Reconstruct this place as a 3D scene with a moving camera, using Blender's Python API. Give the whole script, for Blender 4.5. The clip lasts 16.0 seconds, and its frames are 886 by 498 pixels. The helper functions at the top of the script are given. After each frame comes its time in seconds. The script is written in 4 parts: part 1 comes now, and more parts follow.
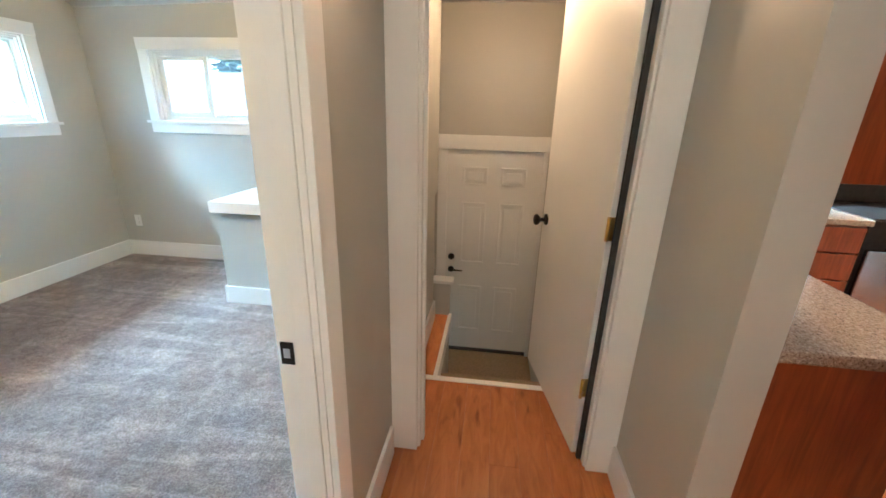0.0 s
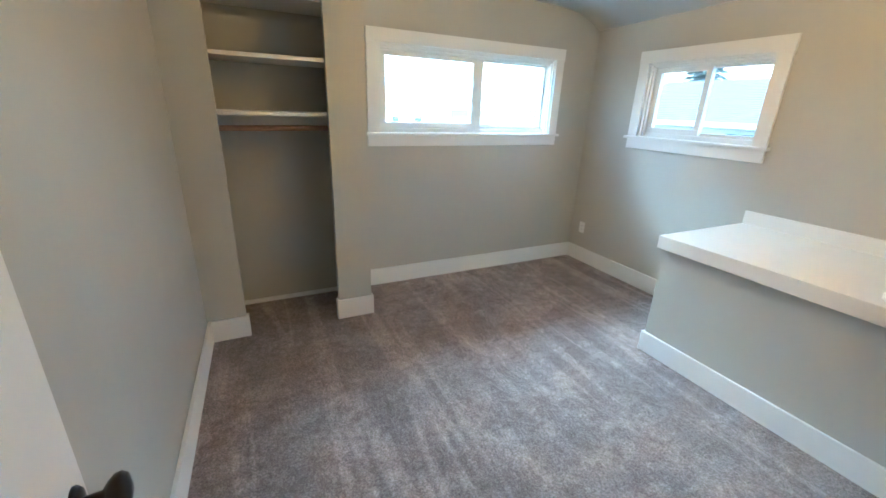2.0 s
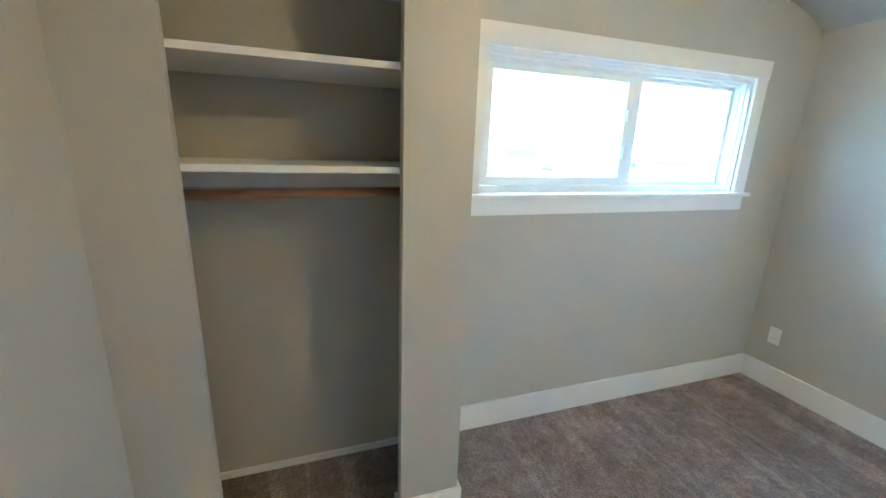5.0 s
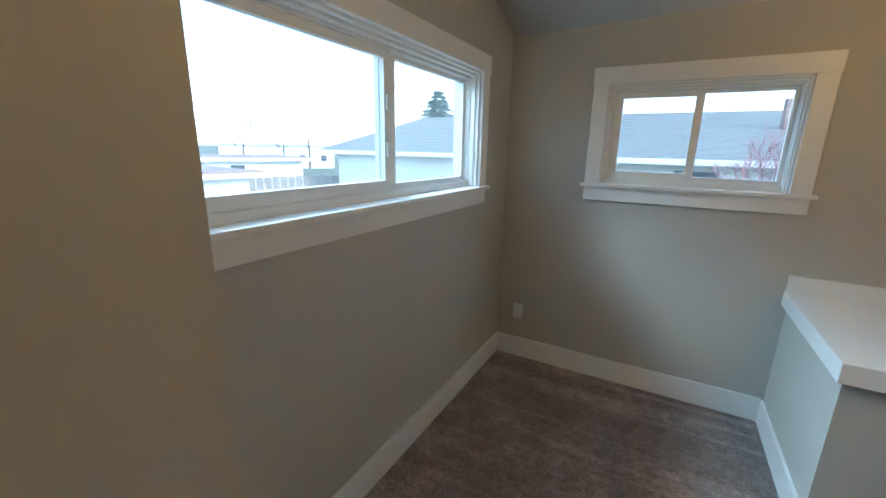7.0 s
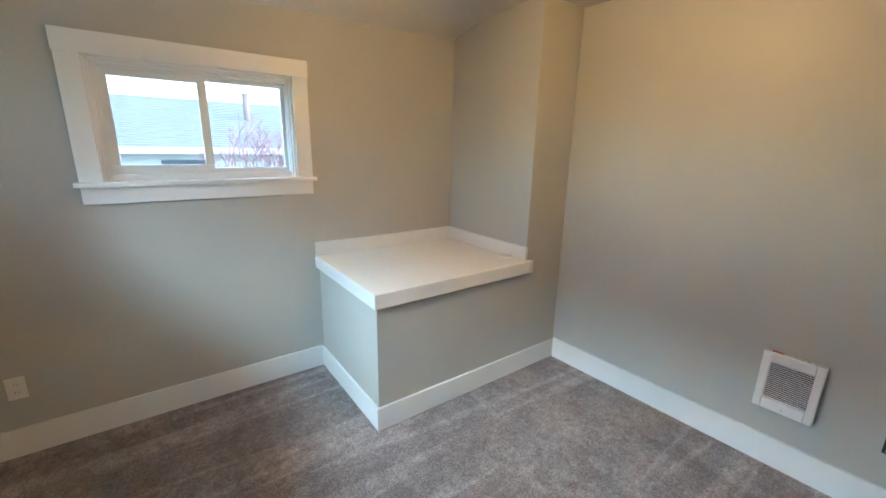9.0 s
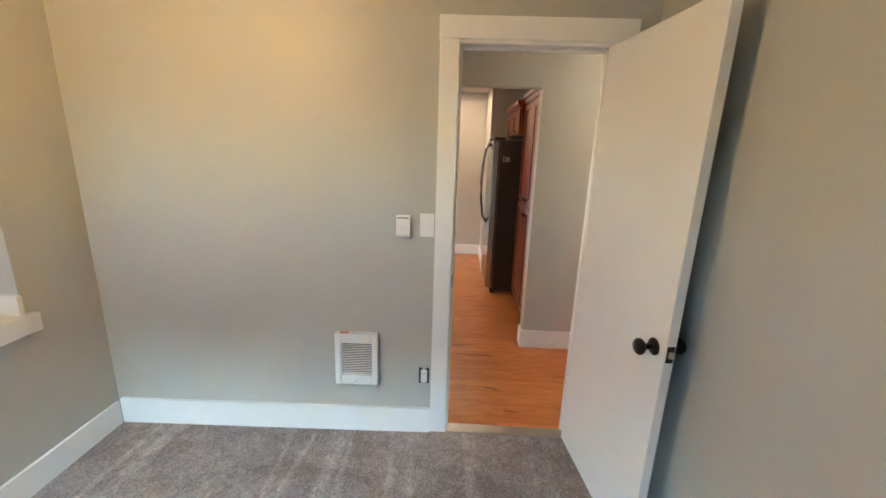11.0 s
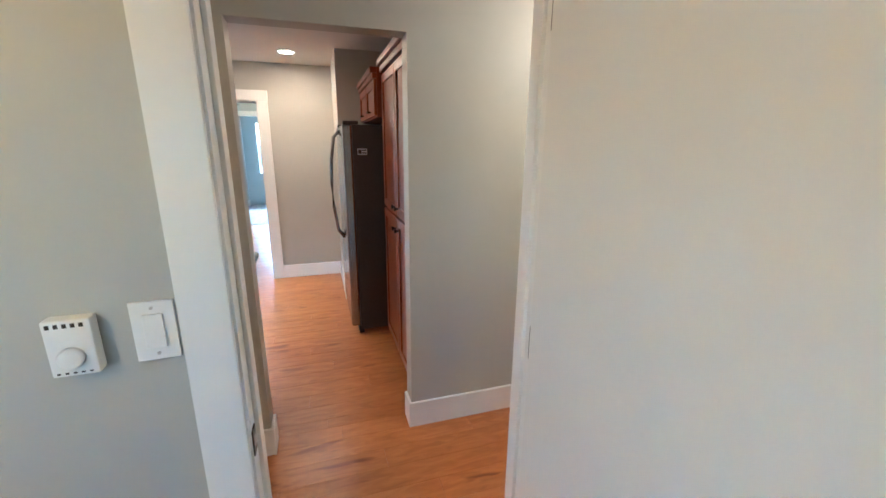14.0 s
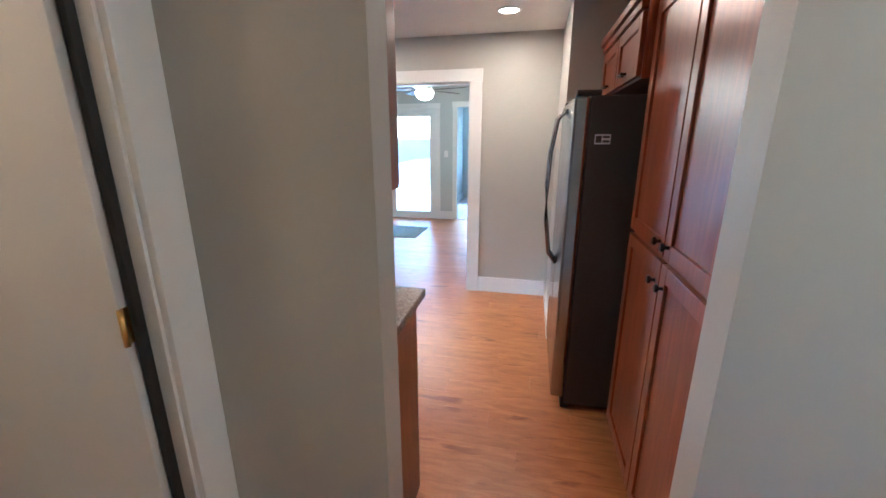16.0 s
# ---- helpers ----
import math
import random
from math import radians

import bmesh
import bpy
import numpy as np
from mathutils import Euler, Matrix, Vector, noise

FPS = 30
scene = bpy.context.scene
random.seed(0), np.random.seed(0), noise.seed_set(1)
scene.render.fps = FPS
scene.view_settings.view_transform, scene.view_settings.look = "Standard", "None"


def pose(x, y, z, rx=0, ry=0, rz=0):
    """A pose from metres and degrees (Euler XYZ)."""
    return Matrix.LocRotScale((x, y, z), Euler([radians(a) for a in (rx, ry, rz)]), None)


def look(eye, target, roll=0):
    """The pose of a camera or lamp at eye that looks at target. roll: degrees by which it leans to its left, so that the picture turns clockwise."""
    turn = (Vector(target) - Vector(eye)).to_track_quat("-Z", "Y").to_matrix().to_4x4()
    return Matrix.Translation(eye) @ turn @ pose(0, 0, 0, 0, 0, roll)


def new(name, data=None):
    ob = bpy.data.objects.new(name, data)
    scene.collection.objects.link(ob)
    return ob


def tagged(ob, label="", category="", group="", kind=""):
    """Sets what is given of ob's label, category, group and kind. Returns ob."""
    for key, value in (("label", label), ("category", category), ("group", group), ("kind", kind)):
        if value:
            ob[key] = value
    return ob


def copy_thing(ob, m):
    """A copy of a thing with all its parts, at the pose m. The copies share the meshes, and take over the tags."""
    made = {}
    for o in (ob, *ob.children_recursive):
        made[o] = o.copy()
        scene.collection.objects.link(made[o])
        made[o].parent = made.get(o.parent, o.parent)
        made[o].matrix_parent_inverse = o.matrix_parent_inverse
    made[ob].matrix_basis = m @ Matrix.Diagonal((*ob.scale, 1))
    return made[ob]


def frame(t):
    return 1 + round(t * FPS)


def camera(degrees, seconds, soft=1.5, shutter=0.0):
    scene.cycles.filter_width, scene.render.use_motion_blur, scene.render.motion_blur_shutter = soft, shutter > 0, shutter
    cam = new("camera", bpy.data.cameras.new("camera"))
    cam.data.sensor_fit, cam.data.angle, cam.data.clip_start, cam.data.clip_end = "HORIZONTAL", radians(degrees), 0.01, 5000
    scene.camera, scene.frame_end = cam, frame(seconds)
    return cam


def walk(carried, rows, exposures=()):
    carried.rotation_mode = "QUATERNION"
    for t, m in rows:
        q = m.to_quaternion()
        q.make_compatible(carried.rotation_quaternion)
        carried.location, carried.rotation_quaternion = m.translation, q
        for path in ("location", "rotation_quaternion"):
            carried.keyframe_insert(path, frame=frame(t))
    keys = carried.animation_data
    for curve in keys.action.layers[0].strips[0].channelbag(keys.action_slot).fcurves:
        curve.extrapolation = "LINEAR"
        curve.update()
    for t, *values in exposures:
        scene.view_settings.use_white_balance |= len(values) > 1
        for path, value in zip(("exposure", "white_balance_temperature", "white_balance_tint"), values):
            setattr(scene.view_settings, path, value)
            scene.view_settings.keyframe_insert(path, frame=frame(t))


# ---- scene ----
cam = camera(96.4, 16.0, soft=1.6, shutter=0.0)
PATH = [
    (0, (0.045, -0.473, 1.445), (1.925, -0.249, 0.799), 1.5),
    (0.5, (0.185, -0.376, 1.466), (1.94, 0.311, 0.798), 1.5),
    (1, (0.32, -0.268, 1.466), (1.741, 0.964, 0.786), 1.9),
    (1.5, (0.352, -0.137, 1.458), (1.464, 1.374, 0.767), 2.1),
    (2, (0.379, 0.031, 1.498), (1.213, 1.721, 0.828), 2.1),
    (2.5, (0.436, 0.224, 1.528), (1.013, 2.033, 0.899), 2.1),
    (3, (0.424, 0.466, 1.51), (0.842, 2.341, 0.953), 2.3),
    (3.2, (0.423, 0.566, 1.488), (0.816, 2.459, 0.975), 2.3),
    (5.3, (0.584, 1.588, 1.514), (1.356, 3.365, 1.016), 1.8),
    (5.5, (0.591, 1.677, 1.495), (1.501, 3.391, 1.014), 1.8),
    (6, (0.721, 1.863, 1.463), (1.941, 3.373, 0.982), 1.8),
    (6.5, (0.807, 2.006, 1.494), (2.229, 3.325, 1.008), 1.4),
    (7, (0.804, 2.171, 1.515), (2.497, 3.116, 1.025), 1.2),
    (7.5, (0.858, 2.316, 1.53), (2.752, 2.704, 1.017), 1.2),
    (8, (0.954, 2.368, 1.543), (2.877, 2.245, 1.009), 1.4),
    (8.5, (0.976, 2.348, 1.533), (2.813, 1.748, 1.015), 1.3),
    (9, (0.933, 2.367, 1.526), (2.491, 1.218, 1.027), 1.2),
    (9.5, (0.907, 2.31, 1.526), (2.044, 0.742, 1.026), 1.2),
    (10, (0.846, 2.245, 1.517), (1.639, 0.475, 1.03), 0.5),
    (10.2, (0.856, 2.178, 1.563), (1.497, 0.359, 1.03), 0.8),
    (12.3, (0.629, 1.587, 1.556), (0.172, -0.316, 1.142), 0.4),
    (12.5, (0.62, 1.518, 1.553), (0.156, -0.38, 1.126), 0.4),
    (13, (0.666, 1.313, 1.556), (0.143, -0.561, 1.092), 0.6),
    (13.5, (0.677, 1.105, 1.549), (0.06, -0.73, 1.046), 0.6),
    (14, (0.633, 0.805, 1.526), (0.052, -1.04, 1.018), 0.5),
    (14.5, (0.598, 0.515, 1.502), (0.14, -1.36, 0.98), 0.5),
    (15, (0.581, 0.193, 1.491), (0.253, -1.707, 0.96), 0.3),
    (15.5, (0.577, -0.101, 1.483), (0.512, -2.028, 0.95), 0.1),
    (16, (0.611, -0.257, 1.48), (1.028, -2.137, 0.94), -0.1),
]
walk(cam, [(t, look(eye, target, roll)) for t, eye, target, roll in PATH],
     exposures=[(0.0, 4.0, 4800, -1), (1.0, 3.6, 4850, 0), (2.0, 3.5, 4850, 1), (3.2, 3.85, 4600, -3), (5.5, 3.75, 4500, -3), (6.4, 2.55, 5000, 4), (7.2, 2.2, 5400, 6),
                (8.3, 2.83, 5500, 6), (9.0, 2.9, 5500, 7), (9.6, 3.15, 5900, 8), (10.2, 3.3, 5800, 7), (12.3, 3.5, 4900, -1), (13.5, 3.5, 4650, -1), (14.6, 3.55, 4650, 2), (15.5, 3.75, 4300, 2), (16.0, 3.42, 4300, 2)])

# ---- world, sun, lamps ----
world = bpy.data.worlds.new("overcast_world")
scene.world = world
world.use_nodes = True
wn = world.node_tree
sky = wn.nodes.new("ShaderNodeTexSky")
sky.sky_type = "NISHITA"
sky.sun_disc = False
sky.sun_elevation = radians(32)
sky.sun_rotation = radians(200)
sky.air_density = 1.0
sky.dust_density = 1.0
sky.altitude = 100
wn.nodes["Background"].inputs["Strength"].default_value = 0.14
wn.links.new(sky.outputs["Color"], wn.nodes["Background"].inputs["Color"])
sun_data = bpy.data.lights.new("sun", "SUN")
sun_data.energy, sun_data.angle, sun_data.color = 0.7, radians(15), (1.0, 0.96, 0.9)
sun = new("sun", sun_data)
sun.matrix_world = pose(0, 0, 20, 58, 0, -20)


def lamp(name, kind, where, watts, colour, size=0.1, target=None, spread=None):
    data = bpy.data.lights.new(name, kind)
    data.energy, data.color = watts, colour
    if kind == "AREA":
        data.shape, data.size = "DISK", size
        if spread:
            data.spread = radians(spread)
    else:
        data.shadow_soft_size = size
    ob = new(name, data)
    ob.matrix_world = look(where, target or (where[0], where[1], where[2] - 1.0)) if target else pose(*where)
    return ob


WARM = (1.0, 0.60, 0.33)
lamp("bedroom_lamp_light", "POINT", (1.82, 1.20, 2.24), 4.7, (1.0, 0.55, 0.18), 0.06)
lamp("hall_lamp_light", "POINT", (-0.95, -0.55, 2.18), 3.0, (1.0, 0.7, 0.45), 0.06)
lamp("stair_lamp_light", "POINT", (2.3, -0.5, 2.1), 1.6, (1.0, 0.54, 0.25), 0.06)
for lx, ly in ((0.83, -3.38), (2.1, -3.2), (1.5, -1.95)):
    lamp("kitchen_can_light", "AREA", (lx, ly, 2.318), 1.15, WARM, 0.12)
lamp("under_cabinet_light_glow", "AREA", (2.95, -2.6, 1.345), 0.3, WARM, 0.15)
lamp("bath_lamp_light", "POINT", (-2.0, -2.2, 2.1), 2.4, (1.0, 0.72, 0.46), 0.06)
lamp("fan_lamp_light", "POINT", (2.09, -5.8, 1.9), 1.2, (1.0, 0.8, 0.55), 0.08)


def sky_panel(name, where, target, width, height, watts, spread=180):
    """An added area lamp that boosts the sky's light at a window, out of sight above its head."""
    data = bpy.data.lights.new(name, "AREA")
    data.shape, data.size, data.size_y, data.energy, data.color = "RECTANGLE", width, height, watts, (0.74, 0.94, 1.0)
    data.spread = radians(spread)
    ob = new(name, data)
    ob.matrix_world = look(where, target)


sky_panel("sky_fill_north", (2.13, 6.9, 4.35), (1.9, 2.0, 1.0), 6.0, 2.0, 150)
sky_panel("sky_fill_east", (7.3, 2.07, 4.3), (2.2, 2.07, 1.0), 6.5, 3.0, 22)
sky_panel("sky_fill_kitchen", (6.4, -2.6, 3.9), (1.0, -2.6, 0.8), 2.2, 1.4, 38, 80)
sky_panel("sky_fill_back_room", (1.55, -13.4, 3.6), (1.5, -9.0, 0.4), 2.0, 1.4, 45, 80)
sky_panel("sky_fill_patio", (3.2, -10.6, 3.9), (2.6, -6.0, 0.4), 3.0, 1.4, 320)
sky_panel("sky_fill_bath", (-5.6, -2.25, 3.3), (-2.0, -2.25, 0.9), 1.4, 1.2, 14)


# ---- materials ----
def nodes_of(name, rough=0.5, metal=0.0):
    m = bpy.data.materials.new(name)
    m.use_nodes = True
    n = m.node_tree
    b = n.nodes["Principled BSDF"]
    b.inputs["Roughness"].default_value, b.inputs["Metallic"].default_value = rough, metal
    return m, n, b


def coords(n, scale=(1, 1, 1), rot=(0, 0, 0)):
    tex, mp = n.nodes.new("ShaderNodeTexCoord"), n.nodes.new("ShaderNodeMapping")
    geo = n.nodes.new("ShaderNodeNewGeometry")
    mp.inputs["Scale"].default_value = scale
    mp.inputs["Rotation"].default_value = rot
    n.links.new(geo.outputs["Position"], mp.inputs["Vector"])
    n.nodes.remove(tex)
    return mp.outputs["Vector"]


def noise_node(n, vec, scale, detail=4.0, rough=0.55, distort=0.0):
    t = n.nodes.new("ShaderNodeTexNoise")
    t.inputs["Scale"].default_value, t.inputs["Detail"].default_value = scale, detail
    t.inputs["Roughness"].default_value, t.inputs["Distortion"].default_value = rough, distort
    n.links.new(vec, t.inputs["Vector"])
    return t.outputs["Fac"]


def ramp(n, fac, stops):
    r = n.nodes.new("ShaderNodeValToRGB")
    els = r.color_ramp.elements
    els[0].position, els[0].color = stops[0][0], (*stops[0][1], 1)
    els[1].position, els[1].color = stops[-1][0], (*stops[-1][1], 1)
    for p, c in stops[1:-1]:
        els.new(p).color = (*c, 1)
    n.links.new(fac, r.inputs["Fac"])
    return r.outputs["Color"]


def mixed(n, fac, a, b, kind="MIX"):
    x = n.nodes.new("ShaderNodeMix")
    x.data_type, x.blend_type = "RGBA", kind
    if isinstance(fac, float):
        x.inputs[0].default_value = fac
    else:
        n.links.new(fac, x.inputs[0])
    for socket, v in ((x.inputs[6], a), (x.inputs[7], b)):
        if isinstance(v, tuple):
            socket.default_value = (*v, 1)
        else:
            n.links.new(v, socket)
    return x.outputs[2]


def bumped(n, b, height, strength, distance):
    k = n.nodes.new("ShaderNodeBump")
    k.inputs["Strength"].default_value, k.inputs["Distance"].default_value = strength, distance
    n.links.new(height, k.inputs["Height"])
    n.links.new(k.outputs["Normal"], b.inputs["Normal"])


def scaled(c, k):
    return tuple(min(1.0, v * k) for v in c)


def paint(name, colour, rough=0.5, vary=0.05, bump=0.15, grain=260):
    """Rolled wall or trim paint: faint blotches, orange-peel relief, patchy sheen."""
    m, n, b = nodes_of(name, rough)
    v = coords(n)
    big = noise_node(n, v, 1.7, 5)
    col = ramp(n, big, [(0.3, scaled(colour, 1 - vary)), (0.7, scaled(colour, 1 + vary * 0.6))])
    n.links.new(col, b.inputs["Base Color"])
    r = n.nodes.new("ShaderNodeMapRange")
    r.inputs[3].default_value, r.inputs[4].default_value = rough - 0.07, rough + 0.08
    n.links.new(noise_node(n, v, 6.0, 3), r.inputs[0])
    n.links.new(r.outputs[0], b.inputs["Roughness"])
    bumped(n, b, noise_node(n, v, grain, 3), bump, 0.0012)
    return m


def carpet_material():
    m, n, b = nodes_of("carpet_pile", 0.95)
    flat = coords(n)
    pile = noise_node(n, flat, 105, 5, 0.85)
    tuft = noise_node(n, coords(n, (1.0, 0.55, 1.0), (0, 0, radians(12))), 46, 4, 0.75)
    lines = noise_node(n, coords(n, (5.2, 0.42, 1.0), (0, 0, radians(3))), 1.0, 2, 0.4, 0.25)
    swirl = noise_node(n, coords(n, (1.0, 1.6, 1.0), (0, 0, radians(-25))), 2.3, 6, 0.72, 1.4)
    patch = noise_node(n, flat, 7.0, 5, 0.7, 0.8)
    base = ramp(n, pile, [(0.34, (0.18, 0.145, 0.137)), (0.5, (0.47, 0.392, 0.370)), (0.66, (0.80, 0.70, 0.67))])
    c = mixed(n, 1.0, base, ramp(n, tuft, [(0.36, (0.64, 0.62, 0.61)), (0.62, (1.0, 1.0, 1.0))]), "MULTIPLY")
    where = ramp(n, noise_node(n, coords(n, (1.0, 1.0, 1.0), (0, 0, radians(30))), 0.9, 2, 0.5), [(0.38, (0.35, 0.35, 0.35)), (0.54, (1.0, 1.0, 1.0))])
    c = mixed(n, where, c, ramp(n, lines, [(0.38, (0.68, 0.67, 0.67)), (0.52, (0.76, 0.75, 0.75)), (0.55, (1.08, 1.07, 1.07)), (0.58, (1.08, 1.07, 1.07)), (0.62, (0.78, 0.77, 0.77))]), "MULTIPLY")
    c = mixed(n, 1.0, c, ramp(n, swirl, [(0.46, (0.82, 0.81, 0.82)), (0.54, (1.0, 1.0, 1.0))]), "MULTIPLY")
    c = mixed(n, 1.0, c, ramp(n, patch, [(0.44, (0.80, 0.79, 0.79)), (0.54, (1.0, 1.0, 1.0))]), "MULTIPLY")
    n.links.new(c, b.inputs["Base Color"])
    b.inputs["Sheen Weight"].default_value, b.inputs["Sheen Roughness"].default_value = 0.15, 0.5
    bumped(n, b, pile, 0.9, 0.012)
    return m


def plank_material(name, dark, mid, light, rough=0.32):
    """Laminate with long grain; each plank takes a tone of its own."""
    m, n, b = nodes_of(name, rough)
    info = n.nodes.new("ShaderNodeObjectInfo")
    geo = n.nodes.new("ShaderNodeNewGeometry")
    mp = n.nodes.new("ShaderNodeMapping")
    mp.inputs["Scale"].default_value = (1.0, 4.6, 1.0)
    add = n.nodes.new("ShaderNodeVectorMath")
    add.operation = "MULTIPLY_ADD"
    comb = n.nodes.new("ShaderNodeCombineXYZ")
    n.links.new(info.outputs["Random"], comb.inputs[0])
    n.links.new(info.outputs["Random"], comb.inputs[2])
    n.links.new(comb.outputs[0], add.inputs[0])
    add.inputs[1].default_value = (17.0, 0.0, 9.0)
    n.links.new(geo.outputs["Position"], add.inputs[2])
    n.links.new(add.outputs[0], mp.inputs["Vector"])
    grain = noise_node(n, mp.outputs[0], 5.5, 7, 0.62, 0.7)
    knots = noise_node(n, mp.outputs[0], 2.6, 3, 0.5, 0.6)
    c = ramp(n, grain, [(0.28, dark), (0.5, mid), (0.74, light)])
    spots = ramp(n, knots, [(0.63, (1.0, 1.0, 1.0)), (0.72, (0.50, 0.38, 0.33))])
    c = mixed(n, 1.0, c, spots, "MULTIPLY")
    tone = ramp(n, info.outputs["Random"], [(0.0, (0.84, 0.78, 0.72)), (1.0, (1.0, 1.0, 1.0))])
    c = mixed(n, 1.0, c, tone, "MULTIPLY")
    n.links.new(c, b.inputs["Base Color"])
    r = n.nodes.new("ShaderNodeMapRange")
    r.inputs[3].default_value, r.inputs[4].default_value = rough - 0.08, rough + 0.12
    n.links.new(noise_node(n, coords(n), 5, 3), r.inputs[0])
    n.links.new(r.outputs[0], b.inputs["Roughness"])
    bumped(n, b, grain, 0.12, 0.001)
    return m


def wood(name, dark, light, rough=0.35, along=2, fine=9.0):
    m, n, b = nodes_of(name, rough)
    s = [fine, fine, fine]
    s[along] = 0.8
    v = coords(n, tuple(s))
    g = noise_node(n, v, 4.0, 6, 0.6, 0.8)
    blot = noise_node(n, coords(n), 3.0, 3)
    c = mixed(n, 1.0, ramp(n, g, [(0.3, dark), (0.72, light)]), ramp(n, blot, [(0.35, (0.8, 0.76, 0.74)), (0.65, (1, 1, 1))]), "MULTIPLY")
    n.links.new(c, b.inputs["Base Color"])
    bumped(n, b, g, 0.08, 0.001)
    return m


def plain(name, colour, rough=0.5, metal=0.0, vary=0.08, scale=14.0, bump=0.05):
    m, n, b = nodes_of(name, rough, metal)
    v = coords(n)
    f = noise_node(n, v, scale, 4)
    n.links.new(ramp(n, f, [(0.3, scaled(colour, 1 - vary)), (0.7, scaled(colour, 1 + vary))]), b.inputs["Base Color"])
    r = n.nodes.new("ShaderNodeMapRange")
    r.inputs[3].default_value, r.inputs[4].default_value = max(0.03, rough - 0.06), min(1.0, rough + 0.08)
    n.links.new(noise_node(n, v, scale * 2.3, 3), r.inputs[0])
    n.links.new(r.outputs[0], b.inputs["Roughness"])
    if bump:
        bumped(n, b, noise_node(n, v, scale * 12, 3), bump, 0.001)
    return m


def steel_material():
    m, n, b = nodes_of("brushed_steel", 0.2, 1.0)
    v = coords(n, (1.5, 1.5, 160.0))
    f = noise_node(n, v, 3.0, 3)
    n.links.new(ramp(n, f, [(0.3, (0.34, 0.35, 0.37)), (0.7, (0.44, 0.45, 0.47))]), b.inputs["Base Color"])
    bumped(n, b, f, 0.05, 0.0005)
    return m


def granite_material():
    m, n, b = nodes_of("speckled_granite", 0.16)
    v = coords(n)
    a = noise_node(n, v, 130, 5, 0.7)
    c = noise_node(n, v, 260, 2, 0.5)
    base = ramp(n, a, [(0.32, (0.14, 0.10, 0.075)), (0.45, (0.27, 0.20, 0.15)), (0.60, (0.36, 0.29, 0.23)), (0.72, (0.46, 0.40, 0.34))])
    n.links.new(mixed(n, 1.0, base, ramp(n, c, [(0.33, (0.5, 0.46, 0.42)), (0.42, (1, 1, 1))]), "MULTIPLY"), b.inputs["Base Color"])
    return m


def glass_material():
    """Clear glazing; a little translucent white is mixed in as painted haze over the view."""
    m, n, b = nodes_of("window_glass", 0.0)
    b.inputs["Base Color"].default_value = (0.97, 0.99, 0.98, 1)
    b.inputs["Transmission Weight"].default_value = 1.0
    b.inputs["IOR"].default_value = 1.01
    veil, mix = n.nodes.new("ShaderNodeBsdfTranslucent"), n.nodes.new("ShaderNodeMixShader")
    veil.inputs["Color"].default_value = (0.92, 0.96, 0.96, 1)
    amount = n.nodes.new("ShaderNodeMapRange")
    amount.inputs[3].default_value, amount.inputs[4].default_value = 0.02, 0.05
    n.links.new(noise_node(n, coords(n), 5.0, 4), amount.inputs[0])
    n.links.new(amount.outputs[0], mix.inputs[0])
    n.links.new(b.outputs[0], mix.inputs[1])
    n.links.new(veil.outputs[0], mix.inputs[2])
    n.links.new(mix.outputs[0], n.nodes["Material Output"].inputs["Surface"])
    return m


def glow(name, colour, strength):
    m, n, b = nodes_of(name, 0.4)
    b.inputs["Base Color"].default_value = (0.9, 0.88, 0.84, 1)
    b.inputs["Emission Color"].default_value = (*colour, 1)
    b.inputs["Emission Strength"].default_value = strength
    return m


def shingle_material():
    m, n, b = nodes_of("asphalt_shingle", 0.9)
    v = coords(n)
    f = noise_node(n, v, 3.0, 6, 0.7)
    g = noise_node(n, v, 40, 3)
    n.links.new(mixed(n, 0.5, ramp(n, f, [(0.3, (0.155, 0.165, 0.15)), (0.7, (0.235, 0.245, 0.225))]), ramp(n, g, [(0.3, (0.11, 0.115, 0.105)), (0.7, (0.29, 0.30, 0.275))])), b.inputs["Base Color"])
    return m


def ground_material():
    m, n, b = nodes_of("lawn_and_soil", 0.95)
    v = coords(n)
    f = noise_node(n, v, 0.35, 6, 0.65)
    g = noise_node(n, v, 22, 4)
    n.links.new(mixed(n, 0.45, ramp(n, f, [(0.35, (0.05, 0.08, 0.03)), (0.65, (0.16, 0.14, 0.10))]), ramp(n, g, [(0.3, (0.03, 0.05, 0.02)), (0.7, (0.12, 0.13, 0.07))])), b.inputs["Base Color"])
    return m


GREIGE = paint("greige_wall_paint", (0.475, 0.468, 0.425), 0.46, 0.04, 0.22, 190)
WHITE = paint("white_trim_paint", (0.80, 0.80, 0.785), 0.34, 0.03, 0.08, 120)
CEIL = paint("white_ceiling_paint", (0.74, 0.72, 0.68), 0.7, 0.04, 0.4, 140)
DOORWHITE = paint("white_door_enamel", (0.78, 0.78, 0.76), 0.32, 0.025, 0.06, 160)
BLUEROOM = paint("pale_blue_wall_paint", (0.52, 0.56, 0.55), 0.5, 0.04, 0.15, 190)
CARPET = carpet_material()
PLANK = plank_material("orange_oak_laminate", (0.34, 0.112, 0.028), (0.46, 0.166, 0.042), (0.56, 0.228, 0.064))
CHERRY = wood("cherry_stained_wood", (0.16, 0.034, 0.009), (0.34, 0.082, 0.020), 0.30)
ROD = wood("bare_wood_dowel", (0.22, 0.11, 0.055), (0.40, 0.22, 0.12), 0.5, 0)
VINYL = plain("white_vinyl", (0.78, 0.79, 0.78), 0.35, 0, 0.02)
PLASTIC = plain("white_plastic", (0.80, 0.80, 0.78), 0.38, 0, 0.02, 30, 0.03)
